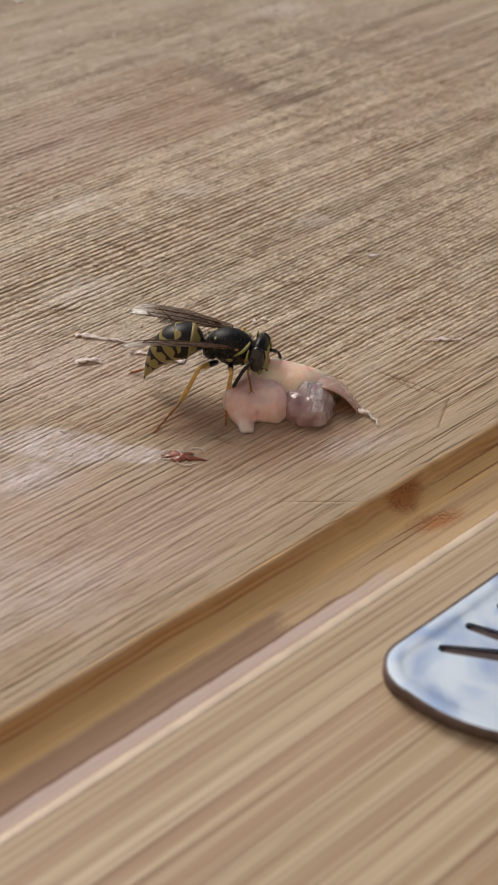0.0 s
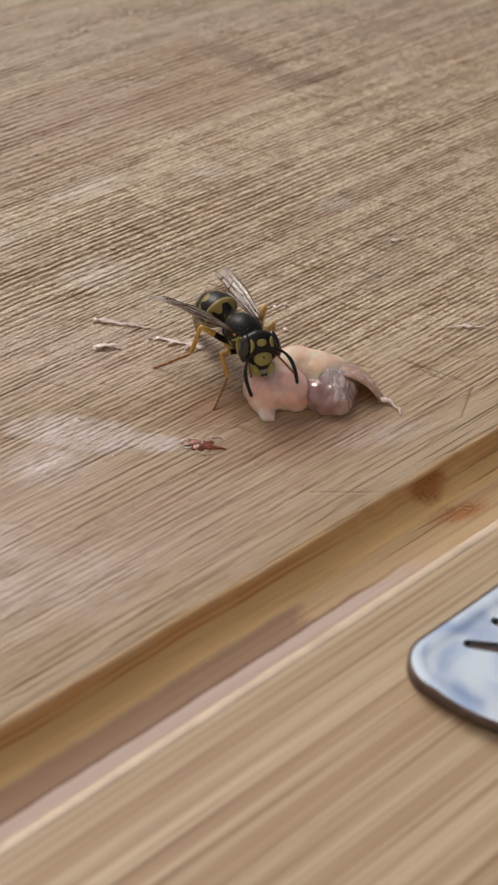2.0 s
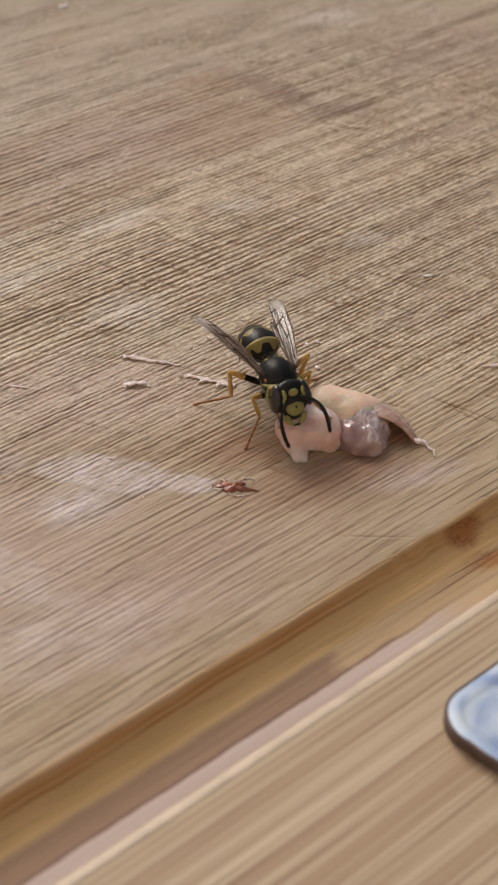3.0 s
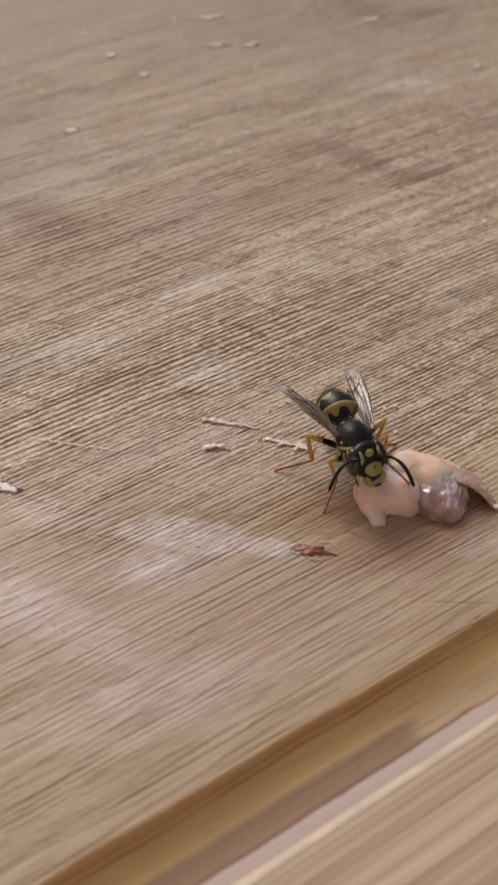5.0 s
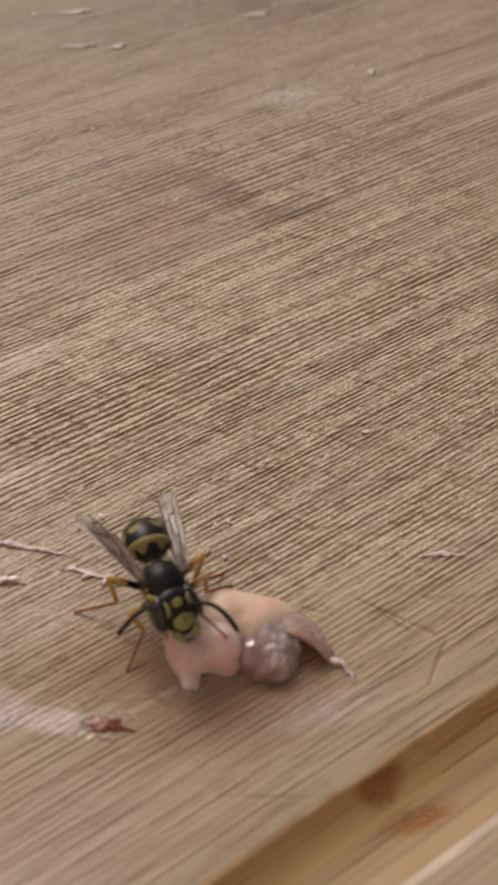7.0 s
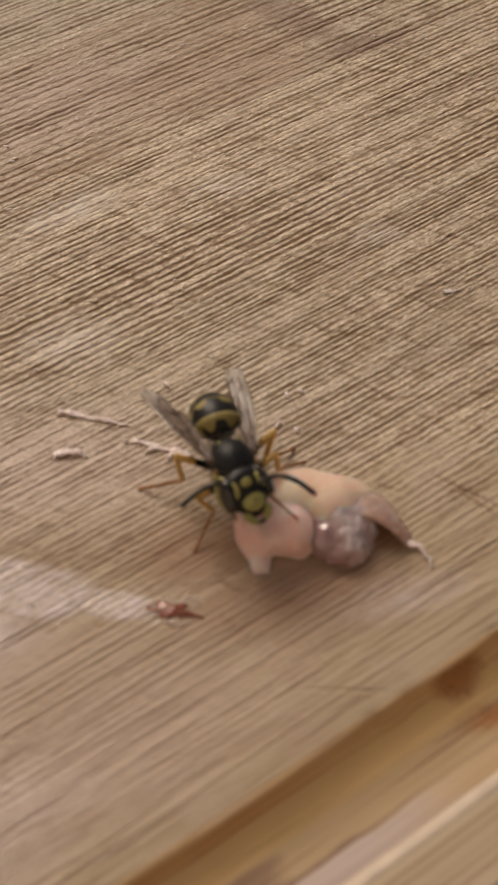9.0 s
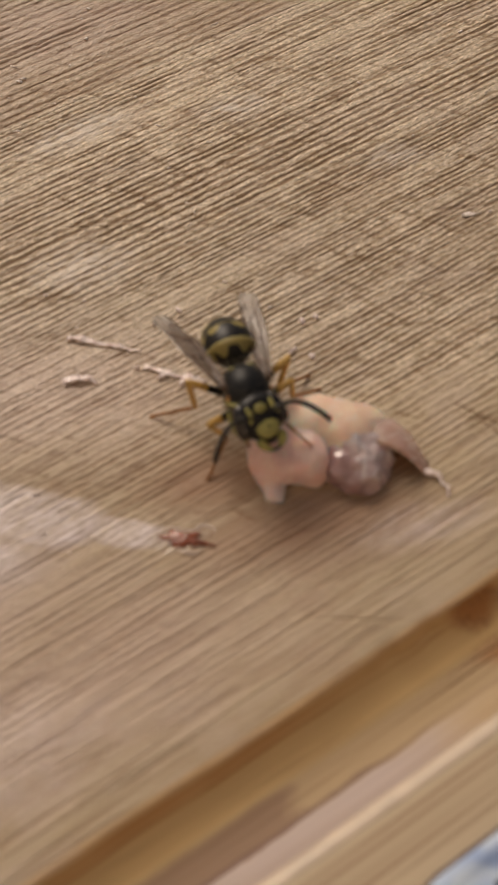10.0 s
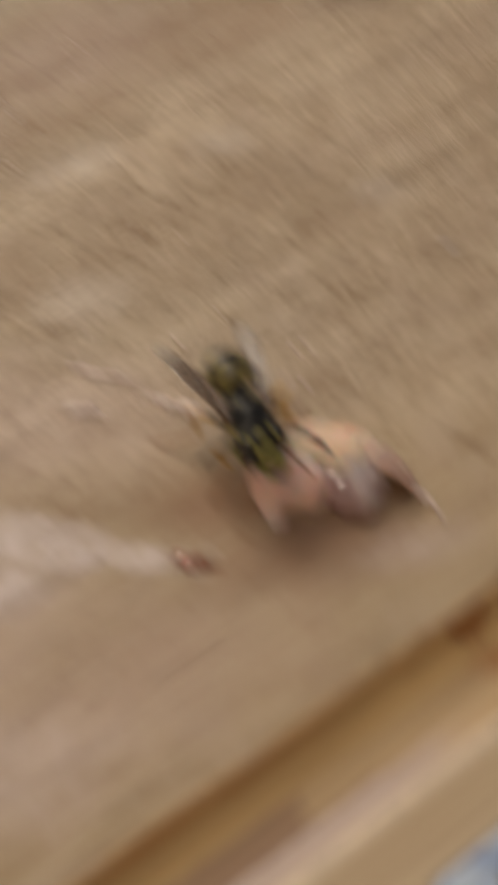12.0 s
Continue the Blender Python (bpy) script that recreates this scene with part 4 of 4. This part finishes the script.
    flakes = [(-2.64, 2.50, 0.11, 0.055, -60), (-2.72, 2.56, 0.08, 0.06, 10),
              (5.92, 9.78, 0.10, 0.05, 0), (8.42, 7.14, 0.06, 0.05, 30), (6.01, 11.09, 0.2, 0.05, -20), (3.81, 10.68, 0.08, 0.06, 0), (3.85, 9.80, 0.09, 0.05, 20), (8.24, 9.52, 0.16, 0.05, -20),
              (1.92, 8.81, 0.10, 0.05, -10), (5.45, 10.1, 0.2, 0.03, -25), (3.24, 1.45, 0.05, 0.025, -30)]
    for x, y, a, b, r in flakes:
        bm = ball((0, 0, 0.002), (a * 1.15, b, 0.004), (0, 0, r), 3, 0.9, 3.6, x * 3 + y, 0.001)
        tagged(part("flake", bm, FLAKE), "small whitish flake lying on the board", "crumb", "crumbs on the board").matrix_basis = at(x, y, 0)


crumbs()


def specks():
    """Pale dust and tiny splinters strewn over the worn part of the board."""
    rng = random.Random(21)
    bm = bmesh.new()
    for _ in range(260):
        x, y = rng.uniform(-3.5, 11), rng.uniform(0.4, 12)
        n, w, turn = rng.uniform(0.010, 0.032) * (1 + 0.08 * y), rng.uniform(0.006, 0.014) * (1 + 0.06 * y), rng.uniform(-70, 30)
        ball((x, y, 0.0), (n, w, 0.006), (0, 0, turn), 1, 0.5, 2.0, x + y, -0.006, bm)
    tagged(part("dust", bm, FLAKE), "pale dust and tiny splinters on the board", "dust", kind="stuff")


specks()


# ---- the wasp ----
# Its own space: x ahead, y to its left, z up, in cm, with the ground under the thorax as origin.
LEGS = {  # hip, lengths of femur, tibia and tarsus, thickness
    "front": ((0.17, 0.07, 0.29), 0.27, 0.28, 0.30, 0.78),
    "middle": ((0.04, 0.09, 0.28), 0.32, 0.34, 0.36, 0.85),
    "hind": ((-0.10, 0.09, 0.29), 0.38, 0.42, 0.42, 0.92),
}


def femur(n, k):
    return along([(0, 0, 0), (n * 0.12, 0, 0), (n * 0.3, 0, 0), (n * 0.6, 0, 0), (n * 0.93, 0, 0), (n, 0, 0)], [0.03 * k, 0.034 * k, 0.036 * k, 0.032 * k, 0.024 * k, 0.015 * k])


def knee(n, k):
    return along([(n * 0.54, 0, 0), (n * 0.56, 0, 0), (n * 0.75, 0, 0), (n * 0.93, 0, 0), (n * 1.01, 0, 0), (n * 1.02, 0, 0)], [0.02 * k, 0.0355 * k, 0.0315 * k, 0.0265 * k, 0.018 * k, 0.006 * k])


def tibia(n, k):
    return along([(0, 0, 0), (n * 0.05, 0, 0), (n * 0.4, 0, 0), (n * 0.8, 0, 0), (n, 0, 0)], [0.016 * k, 0.023 * k, 0.024 * k, 0.027 * k, 0.019 * k])


def tarsus(n, k):
    bm = bmesh.new()
    cuts = [0, 0.45, 0.62, 0.76, 0.88]
    for a, b in zip(cuts, cuts[1:] + [0.98]):
        along([(n * a, 0, 0), (n * (a + 0.02), 0, 0), (n * (b - 0.02), 0, 0), (n * b, 0, 0)], [0.009 * k, 0.013 * k, 0.016 * k, 0.010 * k], 8, 1.0, bm)
    for s in (1, -1):
        along(curve_points((n * 0.97, 0, 0), (n * 1.03, s * 0.02, 0.01), (n * 1.05, s * 0.03, -0.012), 4), [0.007, 0.006, 0.005, 0.004, 0.002], 6, 1.0, bm)
    return bm


def wing(n, width):
    """A pleated blade from its root along -x, with veins."""
    bm = bmesh.new()
    rows = []
    for i in range(17):
        t = i / 16
        w = width * (0.35 + 0.65 * min(1, t * 2.2)) * (1 - max(0, (t - 0.86) / 0.14) ** 2 * 0.75)
        row = []
        for j in range(7):
            s = j / 6
            row.append(Vector((-n * t + 0.03 * s * t, (s - 0.3) * w, 0.007 * math.cos(s * 6.3) * (1 - 0.5 * t) + 0.02 * math.sin(t * 3.0) - 0.05 * max(0.0, (t - 0.7) / 0.3) ** 2)))
        rows.append(row)
    top = [[bm.verts.new(p) for p in r] for r in rows]
    low = [[bm.verts.new(p - Vector((0, 0, 0.0025))) for p in r] for r in rows]
    for grid in (top, low):
        for a, b in zip(grid, grid[1:]):
            for k in range(6):
                bm.faces.new((a[k], a[k + 1], b[k + 1], b[k]))
    edge = [[r[0] for r in g] + g[-1][1:] + [r[-1] for r in g[::-1]][1:] + g[0][-2:0:-1] for g in (top, low)]
    for k in range(len(edge[0])):
        j = (k + 1) % len(edge[0])
        bm.faces.new((edge[0][k], edge[0][j], edge[1][j], edge[1][k]))
    lines = [[rows[i][0] for i in range(0, 15)], [rows[i][2] for i in range(0, 14)], [rows[i][4] for i in range(2, 13)],
             [rows[9][0], rows[10][2], rows[11][4]], [rows[12][0], rows[13][2]], [rows[6][2], rows[7][4]]]
    return bm, [[p + Vector((0, 0, 0.001)) for p in ln] for ln in lines]


def hairs(points, n, length, seed):
    """Short down on a dome given by centre and radii."""
    rng = random.Random(seed)
    bm = bmesh.new()
    for _ in range(n):
        c, r = rng.choice(points)
        d = Vector((rng.gauss(0, 1), rng.gauss(0, 1), rng.gauss(0.1, 0.6))).normalized()
        p = Vector(c) + Vector((d.x * r[0], d.y * r[1], d.z * r[2])) * 0.98
        tip = p + (d + Vector((rng.uniform(-0.5, 0.5), rng.uniform(-0.5, 0.5), rng.uniform(-0.3, 0.5)))).normalized() * length * rng.uniform(0.5, 1.2)
        side = d.cross(Vector((rng.random(), rng.random(), rng.random()))).normalized() * 0.0014
        other = side.cross(d).normalized() * 0.0014
        a, b, c2, e = (bm.verts.new(q) for q in (p + side, p - side * 0.5 + other, p - side * 0.5 - other, tip))
        for f in ((a, b, e), (b, c2, e), (c2, a, e)):
            bm.faces.new(f)
    return bm


def wasp():
    w = tagged(empty("wasp", at(0.35, 0.75, 0)), "black and yellow wasp feeding on a scrap of meat", "wasp")
    parts = {}
    # thorax
    bm = ball((0.02, 0, 0.46), (0.235, 0.18, 0.175), (0, 6, 0), 4, 0.02, 3)
    ball((-0.15, 0, 0.42), (0.10, 0.14, 0.14), (0, 20, 0), 3, 0.02, 3, 2.0, None, bm)
    ball((0.05, 0, 0.38), (0.19, 0.15, 0.13), (0, 0, 0), 3, 0.02, 3, 4.0, None, bm)
    thorax = part("thorax", bm, DULL, w, "downy black thorax")
    for s in (1, -1):
        band = curve_points((0.20, s * 0.055, 0.565), (0.175, s * 0.165, 0.545), (0.06, s * 0.185, 0.47), 10)
        part("collar_mark", along(band, [0.008, 0.014, 0.017, 0.018, 0.018, 0.018, 0.018, 0.017, 0.016, 0.014, 0.008], 8, 0.7), YELLOW, thorax, "yellow line on the collar")
        part("side_spot", ball((0.02, s * 0.165, 0.405), (0.035, 0.012, 0.03), (0, 0, 0), 2), YELLOW, thorax, "yellow side spot")
        part("scutellum_spot", ball((-0.145, s * 0.07, 0.573), (0.016, 0.03, 0.01), (0, -32, 0), 2), YELLOW, thorax, "small yellow spot")
        part("tegula", ball((0.075, s * 0.168, 0.535), (0.022, 0.014, 0.012), (s * -35, 0, 0), 2), TOE, thorax, "small brown scale at the wing root")
    tagged(part("down", hairs([((0.02, 0, 0.46), (0.235, 0.18, 0.175)), ((0.1, 0, 0.44), (0.15, 0.18, 0.16)), ((-0.17, 0, 0.42), (0.12, 0.14, 0.14))], 1900, 0.05, 4), HAIR, thorax, "short pale hairs"), kind="stuff")
    part("waist", along([(-0.17, 0, 0.39), (-0.215, 0, 0.385), (-0.25, 0, 0.395), (-0.29, 0, 0.415)], [0.05, 0.024, 0.022, 0.05], 12), BLACK, w, "thin black waist")
    # abdomen: six overlapping plates on a bent axis
    axis = curve_points((-0.250, 0, 0.395), (-0.60, 0, 0.61), (-0.80, 0, -0.09), 60)
    girth = lambda t: 0.196 * (min(1.0, t / 0.20) ** 0.6) * (1 - max(0.0, (t - 0.36) / 0.64) ** 1.9 * 0.97)
    starts = [0.0, 0.20, 0.36, 0.52, 0.67, 0.81, 1.0]
    for i in range(6):
        t0, t1 = starts[i], min(1.0, starts[i + 1] + (0.02 if i < 5 else 0))
        p0, p1 = axis[int(t0 * 60)], axis[int(t1 * 60)]
        d = (p0 - p1).normalized()
        bm = bmesh.new()
        rings = []
        n, sides = 10, 28
        for k in range(n + 1):
            t = t0 + (t1 - t0) * k / n
            f = t * 60
            q = axis[min(60, int(f))].lerp(axis[min(60, int(f) + 1)], f - int(f))
            r = max(0.004, girth(max(t, 0.012))) * (1.0 + 0.025 * (k / n if i < 5 else 0))
            ahead = (axis[max(0, int(f) - 2)] - axis[min(60, int(f) + 2)]).normalized()
            up = Vector((0, 1, 0)).cross(ahead) * -1
            rings.append([q + r * (Vector((0, 1, 0)) * math.sin(a) + up * math.cos(a) * 0.92) for a in (2 * math.pi * j / sides for j in range(sides))])
        base = Matrix.Translation(p0 * CM) @ pose(0, 0, 0, 0, -math.degrees(math.atan2(d.z, d.x)), 0)
        inv = Matrix.Translation(p0) @ pose(0, 0, 0, 0, -math.degrees(math.atan2(d.z, d.x)), 0)
        inv.invert()
        vs = [[bm.verts.new(inv @ p) for p in r] for r in rings]
        for a, b in zip(vs, vs[1:]):
            for j in range(sides):
                bm.faces.new((a[j], a[(j + 1) % sides], b[(j + 1) % sides], b[j]))
        bm.faces.new(vs[0][::-1])
        bm.faces.new(vs[-1])
        part("abdomen_plate", bm, BAND_DARK if i < 2 else BAND, w, "yellow plate with black band and points").matrix_basis = base
    part("sting_tip", along([(-0.795, 0, -0.07), (-0.802, 0, -0.10), (-0.804, 0, -0.13)], [0.012, 0.008, 0.002], 8), BLACK, w)
    # head, in its own space with the neck as origin and the face towards x
    bm = ball((0.09, 0, 0.0), (0.085, 0.185, 0.165), (0, 0, 0), 4, 0.015, 3)
    ball((0.10, 0, -0.12), (0.07, 0.10, 0.09), (0, 0, 0), 3, 0.0, 3, 0, None, bm)
    head = part("head", bm, BLACK, w, "black head with yellow face")
    parts["head"] = head
    for s in (1, -1):
        part("compound_eye", ball((0.095, s * 0.148, 0.015), (0.075, 0.05, 0.13), (s * 12, 0, s * -12), 3), EYE, head, "dark kidney-shaped compound eye")
        part("eye_rim", along(curve_points((0.162, s * 0.10, 0.10), (0.185, s * 0.075, 0.045), (0.172, s * 0.115, -0.02), 8), [0.006, 0.012, 0.016, 0.018, 0.018, 0.017, 0.015, 0.012, 0.006], 8, 0.6), YELLOW, head, "yellow rim inside the eye")
        part("cheek", along(curve_points((0.02, s * 0.17, 0.12), (-0.005, s * 0.21, 0.0), (0.05, s * 0.15, -0.13), 8), [0.006, 0.014, 0.018, 0.02, 0.02, 0.02, 0.018, 0.014, 0.006], 8, 0.6), YELLOW, head, "yellow cheek line")
        part("mandible", along(curve_points((0.12, s * 0.085, -0.15), (0.15, s * 0.085, -0.22), (0.14, s * 0.012, -0.25), 8), [0.03, 0.036, 0.036, 0.034, 0.031, 0.027, 0.022, 0.016, 0.008], 8, 0.7), YELLOW, head, "yellow mandible")
        part("mandible_tooth", ball((0.142, s * 0.018, -0.249), (0.016, 0.02, 0.014), (0, 0, 0), 2), BLACK, head, "dark tooth of the mandible")
    part("clypeus", ball((0.153, 0, -0.085), (0.036, 0.09, 0.076), (0, -8, 0), 3), YELLOW, head, "yellow shield of the face")
    part("clypeus_dot", ball((0.189, 0, -0.075), (0.0045, 0.009, 0.014), (0, -8, 0), 2), BLACK, head, "black dot on the face")
    part("brow_mark", ball((0.166, 0, 0.055), (0.016, 0.048, 0.04), (0, 10, 0), 3), YELLOW, head, "yellow mark above the antennae")
    for s in (1, -1):
        bm = along([(0, 0, 0), (0.03, 0, 0.005), (0.10, 0, 0.012), (0.155, 0, 0.015)], [0.014, 0.018, 0.019, 0.016], 8)
        pts = curve_points((0.155, 0, 0.015), (0.29, 0, 0.0), (0.42, 0, -0.22), 20)
        radii = [0.011 + 0.007 * min(1, k / 8) - (0.010 if k == 20 else 0) + (0.0018 if k % 2 else 0) for k in range(21)]
        along(pts, radii, 8, 1.0, bm)
        ant = part("antenna", bm, BLACK, head, "black segmented antenna")
        parts["antenna", s] = ant
    for ob in (head, *head.children):
        if ob is not parts["antenna", 1] and ob is not parts["antenna", -1]:
            ob.data.transform(Matrix.Scale(1.05, 4))
    # wings
    for s in (1, -1):
        for kind, n, width in (("fore_wing", 1.09, 0.155), ("hind_wing", 0.70, 0.10)):
            bm, lines = wing(n, width)
            if s < 0:
                for v in bm.verts:
                    v.co.y = -v.co.y
                lines = [[Vector((p.x, -p.y, p.z)) for p in ln] for ln in lines]
            ob = part(kind, bm, WING, w, "smoky folded wing")
            for ln in lines if kind == "fore_wing" else lines[:2]:
                part("vein", along(ln, [0.008 * (1 - 0.6 * k / len(ln)) for k in range(len(ln))], 6), VEIN, ob, "brown vein")
            parts[kind, s] = ob
    # legs
    for kind, (hip, a, b, c, k) in LEGS.items():
        for s in (1, -1):
            leg = part(kind + "_leg", femur(a, k), BLACK, w, "dark thigh of the leg")
            part("knee", knee(a, k), LEGGED, leg, "orange end of the thigh")
            parts[kind, s] = (leg, part("tibia", tibia(b, k), LEGGED, leg, "orange shin"), part("tarsus", tarsus(c, k), TOE, leg, "jointed reddish-brown foot"))
    return w, parts


WASP, WASP_PARTS = wasp()


def between(table, t):
    """Values at t from rows of (seconds, values...), gliding."""
    if t <= table[0][0]:
        return table[0][1:]
    for a, b in zip(table, table[1:]):
        if t <= b[0]:
            k = (t - a[0]) / (b[0] - a[0])
            k = k * k * (3 - 2 * k)
            return tuple(u + (v - u) * k for u, v in zip(a[1:], b[1:]))
    return table[-1][1:]


# place, heading, tilt and roll of the body: seconds, x, y, lift, heading, nose down, lean
BODY = [(0, 0.26, 0.60, 0.10, -43, 5, 0), (0.5, 0.27, 0.62, 0.10, -43, 5, 0), (1.0, 0.20, 0.70, 0.14, -47, -1, 0), (1.2, 0.23, 0.72, 0.15, -50, -3, 0), (1.35, 0.27, 0.72, 0.13, -56, -6, 0), (1.5, 0.28, 0.71, 0.11, -73, -9, 0), (1.6, 0.27, 0.71, 0.11, -79, -9, 0), (1.8, 0.26, 0.70, 0.11, -84, -4, 0),
        (2.0, 0.23, 0.65, 0.08, -95, 0, 0), (2.3, 0.20, 0.61, 0.09, -102, 7, 0), (2.6, 0.17, 0.56, 0.10, -106, 9, 0), (5.0, 0.16, 0.59, 0.10, -108, 8, 0), (6.5, 0.17, 0.585, 0.10, -108, 7, 0), (9, 0.17, 0.58, 0.10, -108, 5, 0), (12, 0.17, 0.58, 0.10, -108, 5, 0)]
# turn of the head against the body: seconds, turn, nose down, lean
HEAD = [(0, -14, -4, 0), (0.6, -14, -4, 0), (1.0, -38, -9, 0), (1.35, -50, -8, 0), (1.5, -38, -8, 0), (1.6, -34, -9, 0), (1.8, -30, -16, 0), (2.1, -13, -32, 0), (2.5, 0, -36, 0), (5.5, 12, -44, 0), (6.5, 13, -48, 0), (9.5, 14, -54, 0), (12, 14, -54, 0)]
# feet on the ground or the meat: seconds, x, y, z
FEET = {
    ("hind", -1): [(0, -0.74, 0.51, 0), (0.8, -0.74, 0.51, 0), (1.0, -0.81, 0.48, 0), (1.2, -0.80, 0.60, 0), (1.45, -0.79, 1.0, 0), (1.7, -0.75, 1.05, 0), (2.0, -0.40, 1.25, 0), (2.5, -0.31, 1.23, 0), (5, -0.32, 1.18, 0), (12, -0.33, 1.17, 0)],
    ("middle", -1): [(0, -0.11, 0.17, 0), (1.05, -0.14, 0.12, 0), (1.4, -0.29, 0.42, 0), (2.0, -0.33, 0.40, 0), (12, -0.31, 0.41, 0)],
    ("front", -1): [(0, 0.18, 0.14, 0.30), (1.0, 0.05, 0.08, 0.28), (1.5, 0.05, 0.22, 0.25), (2.5, 0.02, 0.30, 0.20), (12, 0.02, 0.30, 0.18)],
    ("hind", 1): [(0, -0.35, 1.40, 0), (1.0, -0.30, 1.45, 0), (1.5, 0.2, 1.6, 0), (1.8, 0.80, 1.1, 0), (2.1, 0.95, 0.80, 0), (12, 0.93, 0.78, 0)],
    ("middle", 1): [(0, 0.95, 0.85, 0), (1.2, 0.95, 0.8, 0), (1.8, 0.93, 0.66, 0), (12, 0.92, 0.62, 0)],
    ("front", 1): [(0, 0.48, 0.18, 0.31), (1.4, 0.46, 0.16, 0.31), (1.8, 0.40, 0.06, 0.31), (2.5, 0.38, 0.0, 0.31), (12, 0.37, 0.03, 0.31)],
}
# antennae against the face: seconds, turn outwards, droop, lean
ANTENNA = {
    -1: [(0, 122, -2, 0), (0.8, 122, -2, 0), (1.0, 90, 20, 0), (1.4, 66, 50, 0), (2.0, 82, 50, 0), (2.5, 72, 52, 0), (4.5, 64, 52, 0), (5.2, 106, -22, 0), (5.5, 108, -25, 0), (6.5, 108, -25, 0), (9.6, 108, -38, 0), (9.95, 84, -8, 0), (10.7, 86, -10, 0), (11.2, 104, -32, 0), (12, 106, -36, 0)],
    1: [(0, 60, 40, 0), (0.7, 60, 38, 0), (1.0, 60, 10, 0), (1.5, 58, 40, 0), (2.0, 76, 30, 0), (2.5, 72, 32, 0), (5.5, 62, 28, 0), (9.5, 78, 6, 0), (12, 76, 8, 0)],
}
# wings: seconds, splay, lift, swing of both to the left
WINGS = [(0, 6, 5, 0), (1.0, 6, 5, 0), (1.25, 8, 7, -2), (1.5, 10, 7, -4), (2.0, 13, 2, 2), (2.5, 13, 2, 2), (5.5, 12, -1, 3), (9, 10, -5, 4), (12, 10, -5, 4)]


def aim(a, b, up):
    """A pose at a with x towards b and z near up."""
    x = (b - a).normalized()
    y = Vector(up).cross(x).normalized()
    z = x.cross(y)
    return Matrix(((x.x, y.x, z.x, a.x), (x.y, y.y, z.y, a.y), (x.z, y.z, z.z, a.z), (0, 0, 0, 1)))


def metres(m):
    out = m.copy()
    out.translation = m.translation * CM
    return out


def body_pose(t):
    x, y, lift, yaw, down, lean = between(BODY, t)
    about = pose(0, 0, 0.42) @ pose(0, 0, 0, lean, down, 0) @ pose(0, 0, -0.42)
    return pose(x, y, lift, 0, 0, yaw) @ about  # in cm


def leg_poses(kind, s, t):
    """Poses of thigh, shin and foot in the wasp's space, in cm, for a foot that stands still in the world."""
    hip, a, b, c, _ = LEGS[kind]
    hip = Vector((hip[0], hip[1] * s, hip[2]))
    foot = body_pose(t).inverted() @ Vector(between(FEET[kind, s], t))
    flat = Vector((hip.x - foot.x, hip.y - foot.y, 0)).normalized()
    ankle = foot + (flat * 0.86 + Vector((0, 0, 0.5))).normalized() * c * 0.97
    line = ankle - hip
    d = min(line.length, (a + b) * 0.985)
    d = max(d, abs(a - b) * 1.05 + 0.02)
    line = line.normalized()
    ankle = hip + line * d
    h = (a * a - b * b + d * d) / (2 * d)
    rise = math.sqrt(max(0.0, a * a - h * h))
    out = Vector((0.0, 0.35 * s, 1.0))
    out = (out - line * out.dot(line)).normalized()
    knee = hip + line * h + out * rise
    thigh = aim(hip, knee, (0.1, s, 0.2))
    shin = aim(knee, ankle, (0.1, s, 0.2))
    toe = aim(ankle, foot, (0.05, 0.1, 1))
    return thigh, thigh.inverted() @ shin, thigh.inverted() @ toe


def motions():
    """All that moves: the wasp turns on the spot while its feet step; its head and antennae follow."""
    ticks = [k * 0.1 for k in range(28)] + [3.0, 3.5, 4.0, 4.5, 4.75, 5.0, 5.25, 5.5, 6.0, 6.5, 7.0, 7.5, 8.0, 8.5, 9.0, 9.5, 10.0, 10.5, 11.0, 11.5, 12.0]
    slow = [0, 0.5, 1.0, 1.2, 1.4, 1.6, 1.8, 2.0, 2.3, 2.6, 5.0, 8.0, 12.0]
    walk(WASP, [(t, metres(body_pose(t))) for t in ticks])
    rows = []
    for t in ticks:
        turn, down, lean = between(HEAD, t)
        rows.append((t, at(0.225, 0, 0.43) @ pose(0, 0, 0, 0, 0, turn) @ pose(0, 0, 0, lean, down, 0)))
    walk(WASP_PARTS["head"], rows)
    for s in (1, -1):
        rows = []
        for t in ticks:
            turn, droop, lean = between(ANTENNA[s], t)
            rows.append((t, at(0.175, s * 0.055, 0.015) @ pose(0, 0, 0, 0, 0, s * turn) @ pose(0, 0, 0, 0, droop, 0)))
        walk(WASP_PARTS["antenna", s], rows)
        for kind, more, x, z in (("fore_wing", 0, 0.02, 0.55), ("hind_wing", 5, -0.04, 0.535)):
            rows = []
            for t in slow:
                splay, lift, swing = between(WINGS, t)
                rows.append((t, at(x, s * 0.165, z) @ pose(0, 0, 0, 0, 0, -s * (splay - more) + swing) @ pose(0, 0, 0, s * 18, lift - 6, 0)))
            walk(WASP_PARTS[kind, s], rows)
        for kind in LEGS:
            chain = [leg_poses(kind, s, t) for t in ticks]
            for i in range(3):
                walk(WASP_PARTS[kind, s][i], [(t, metres(c[i])) for t, c in zip(ticks, chain)])


motions()
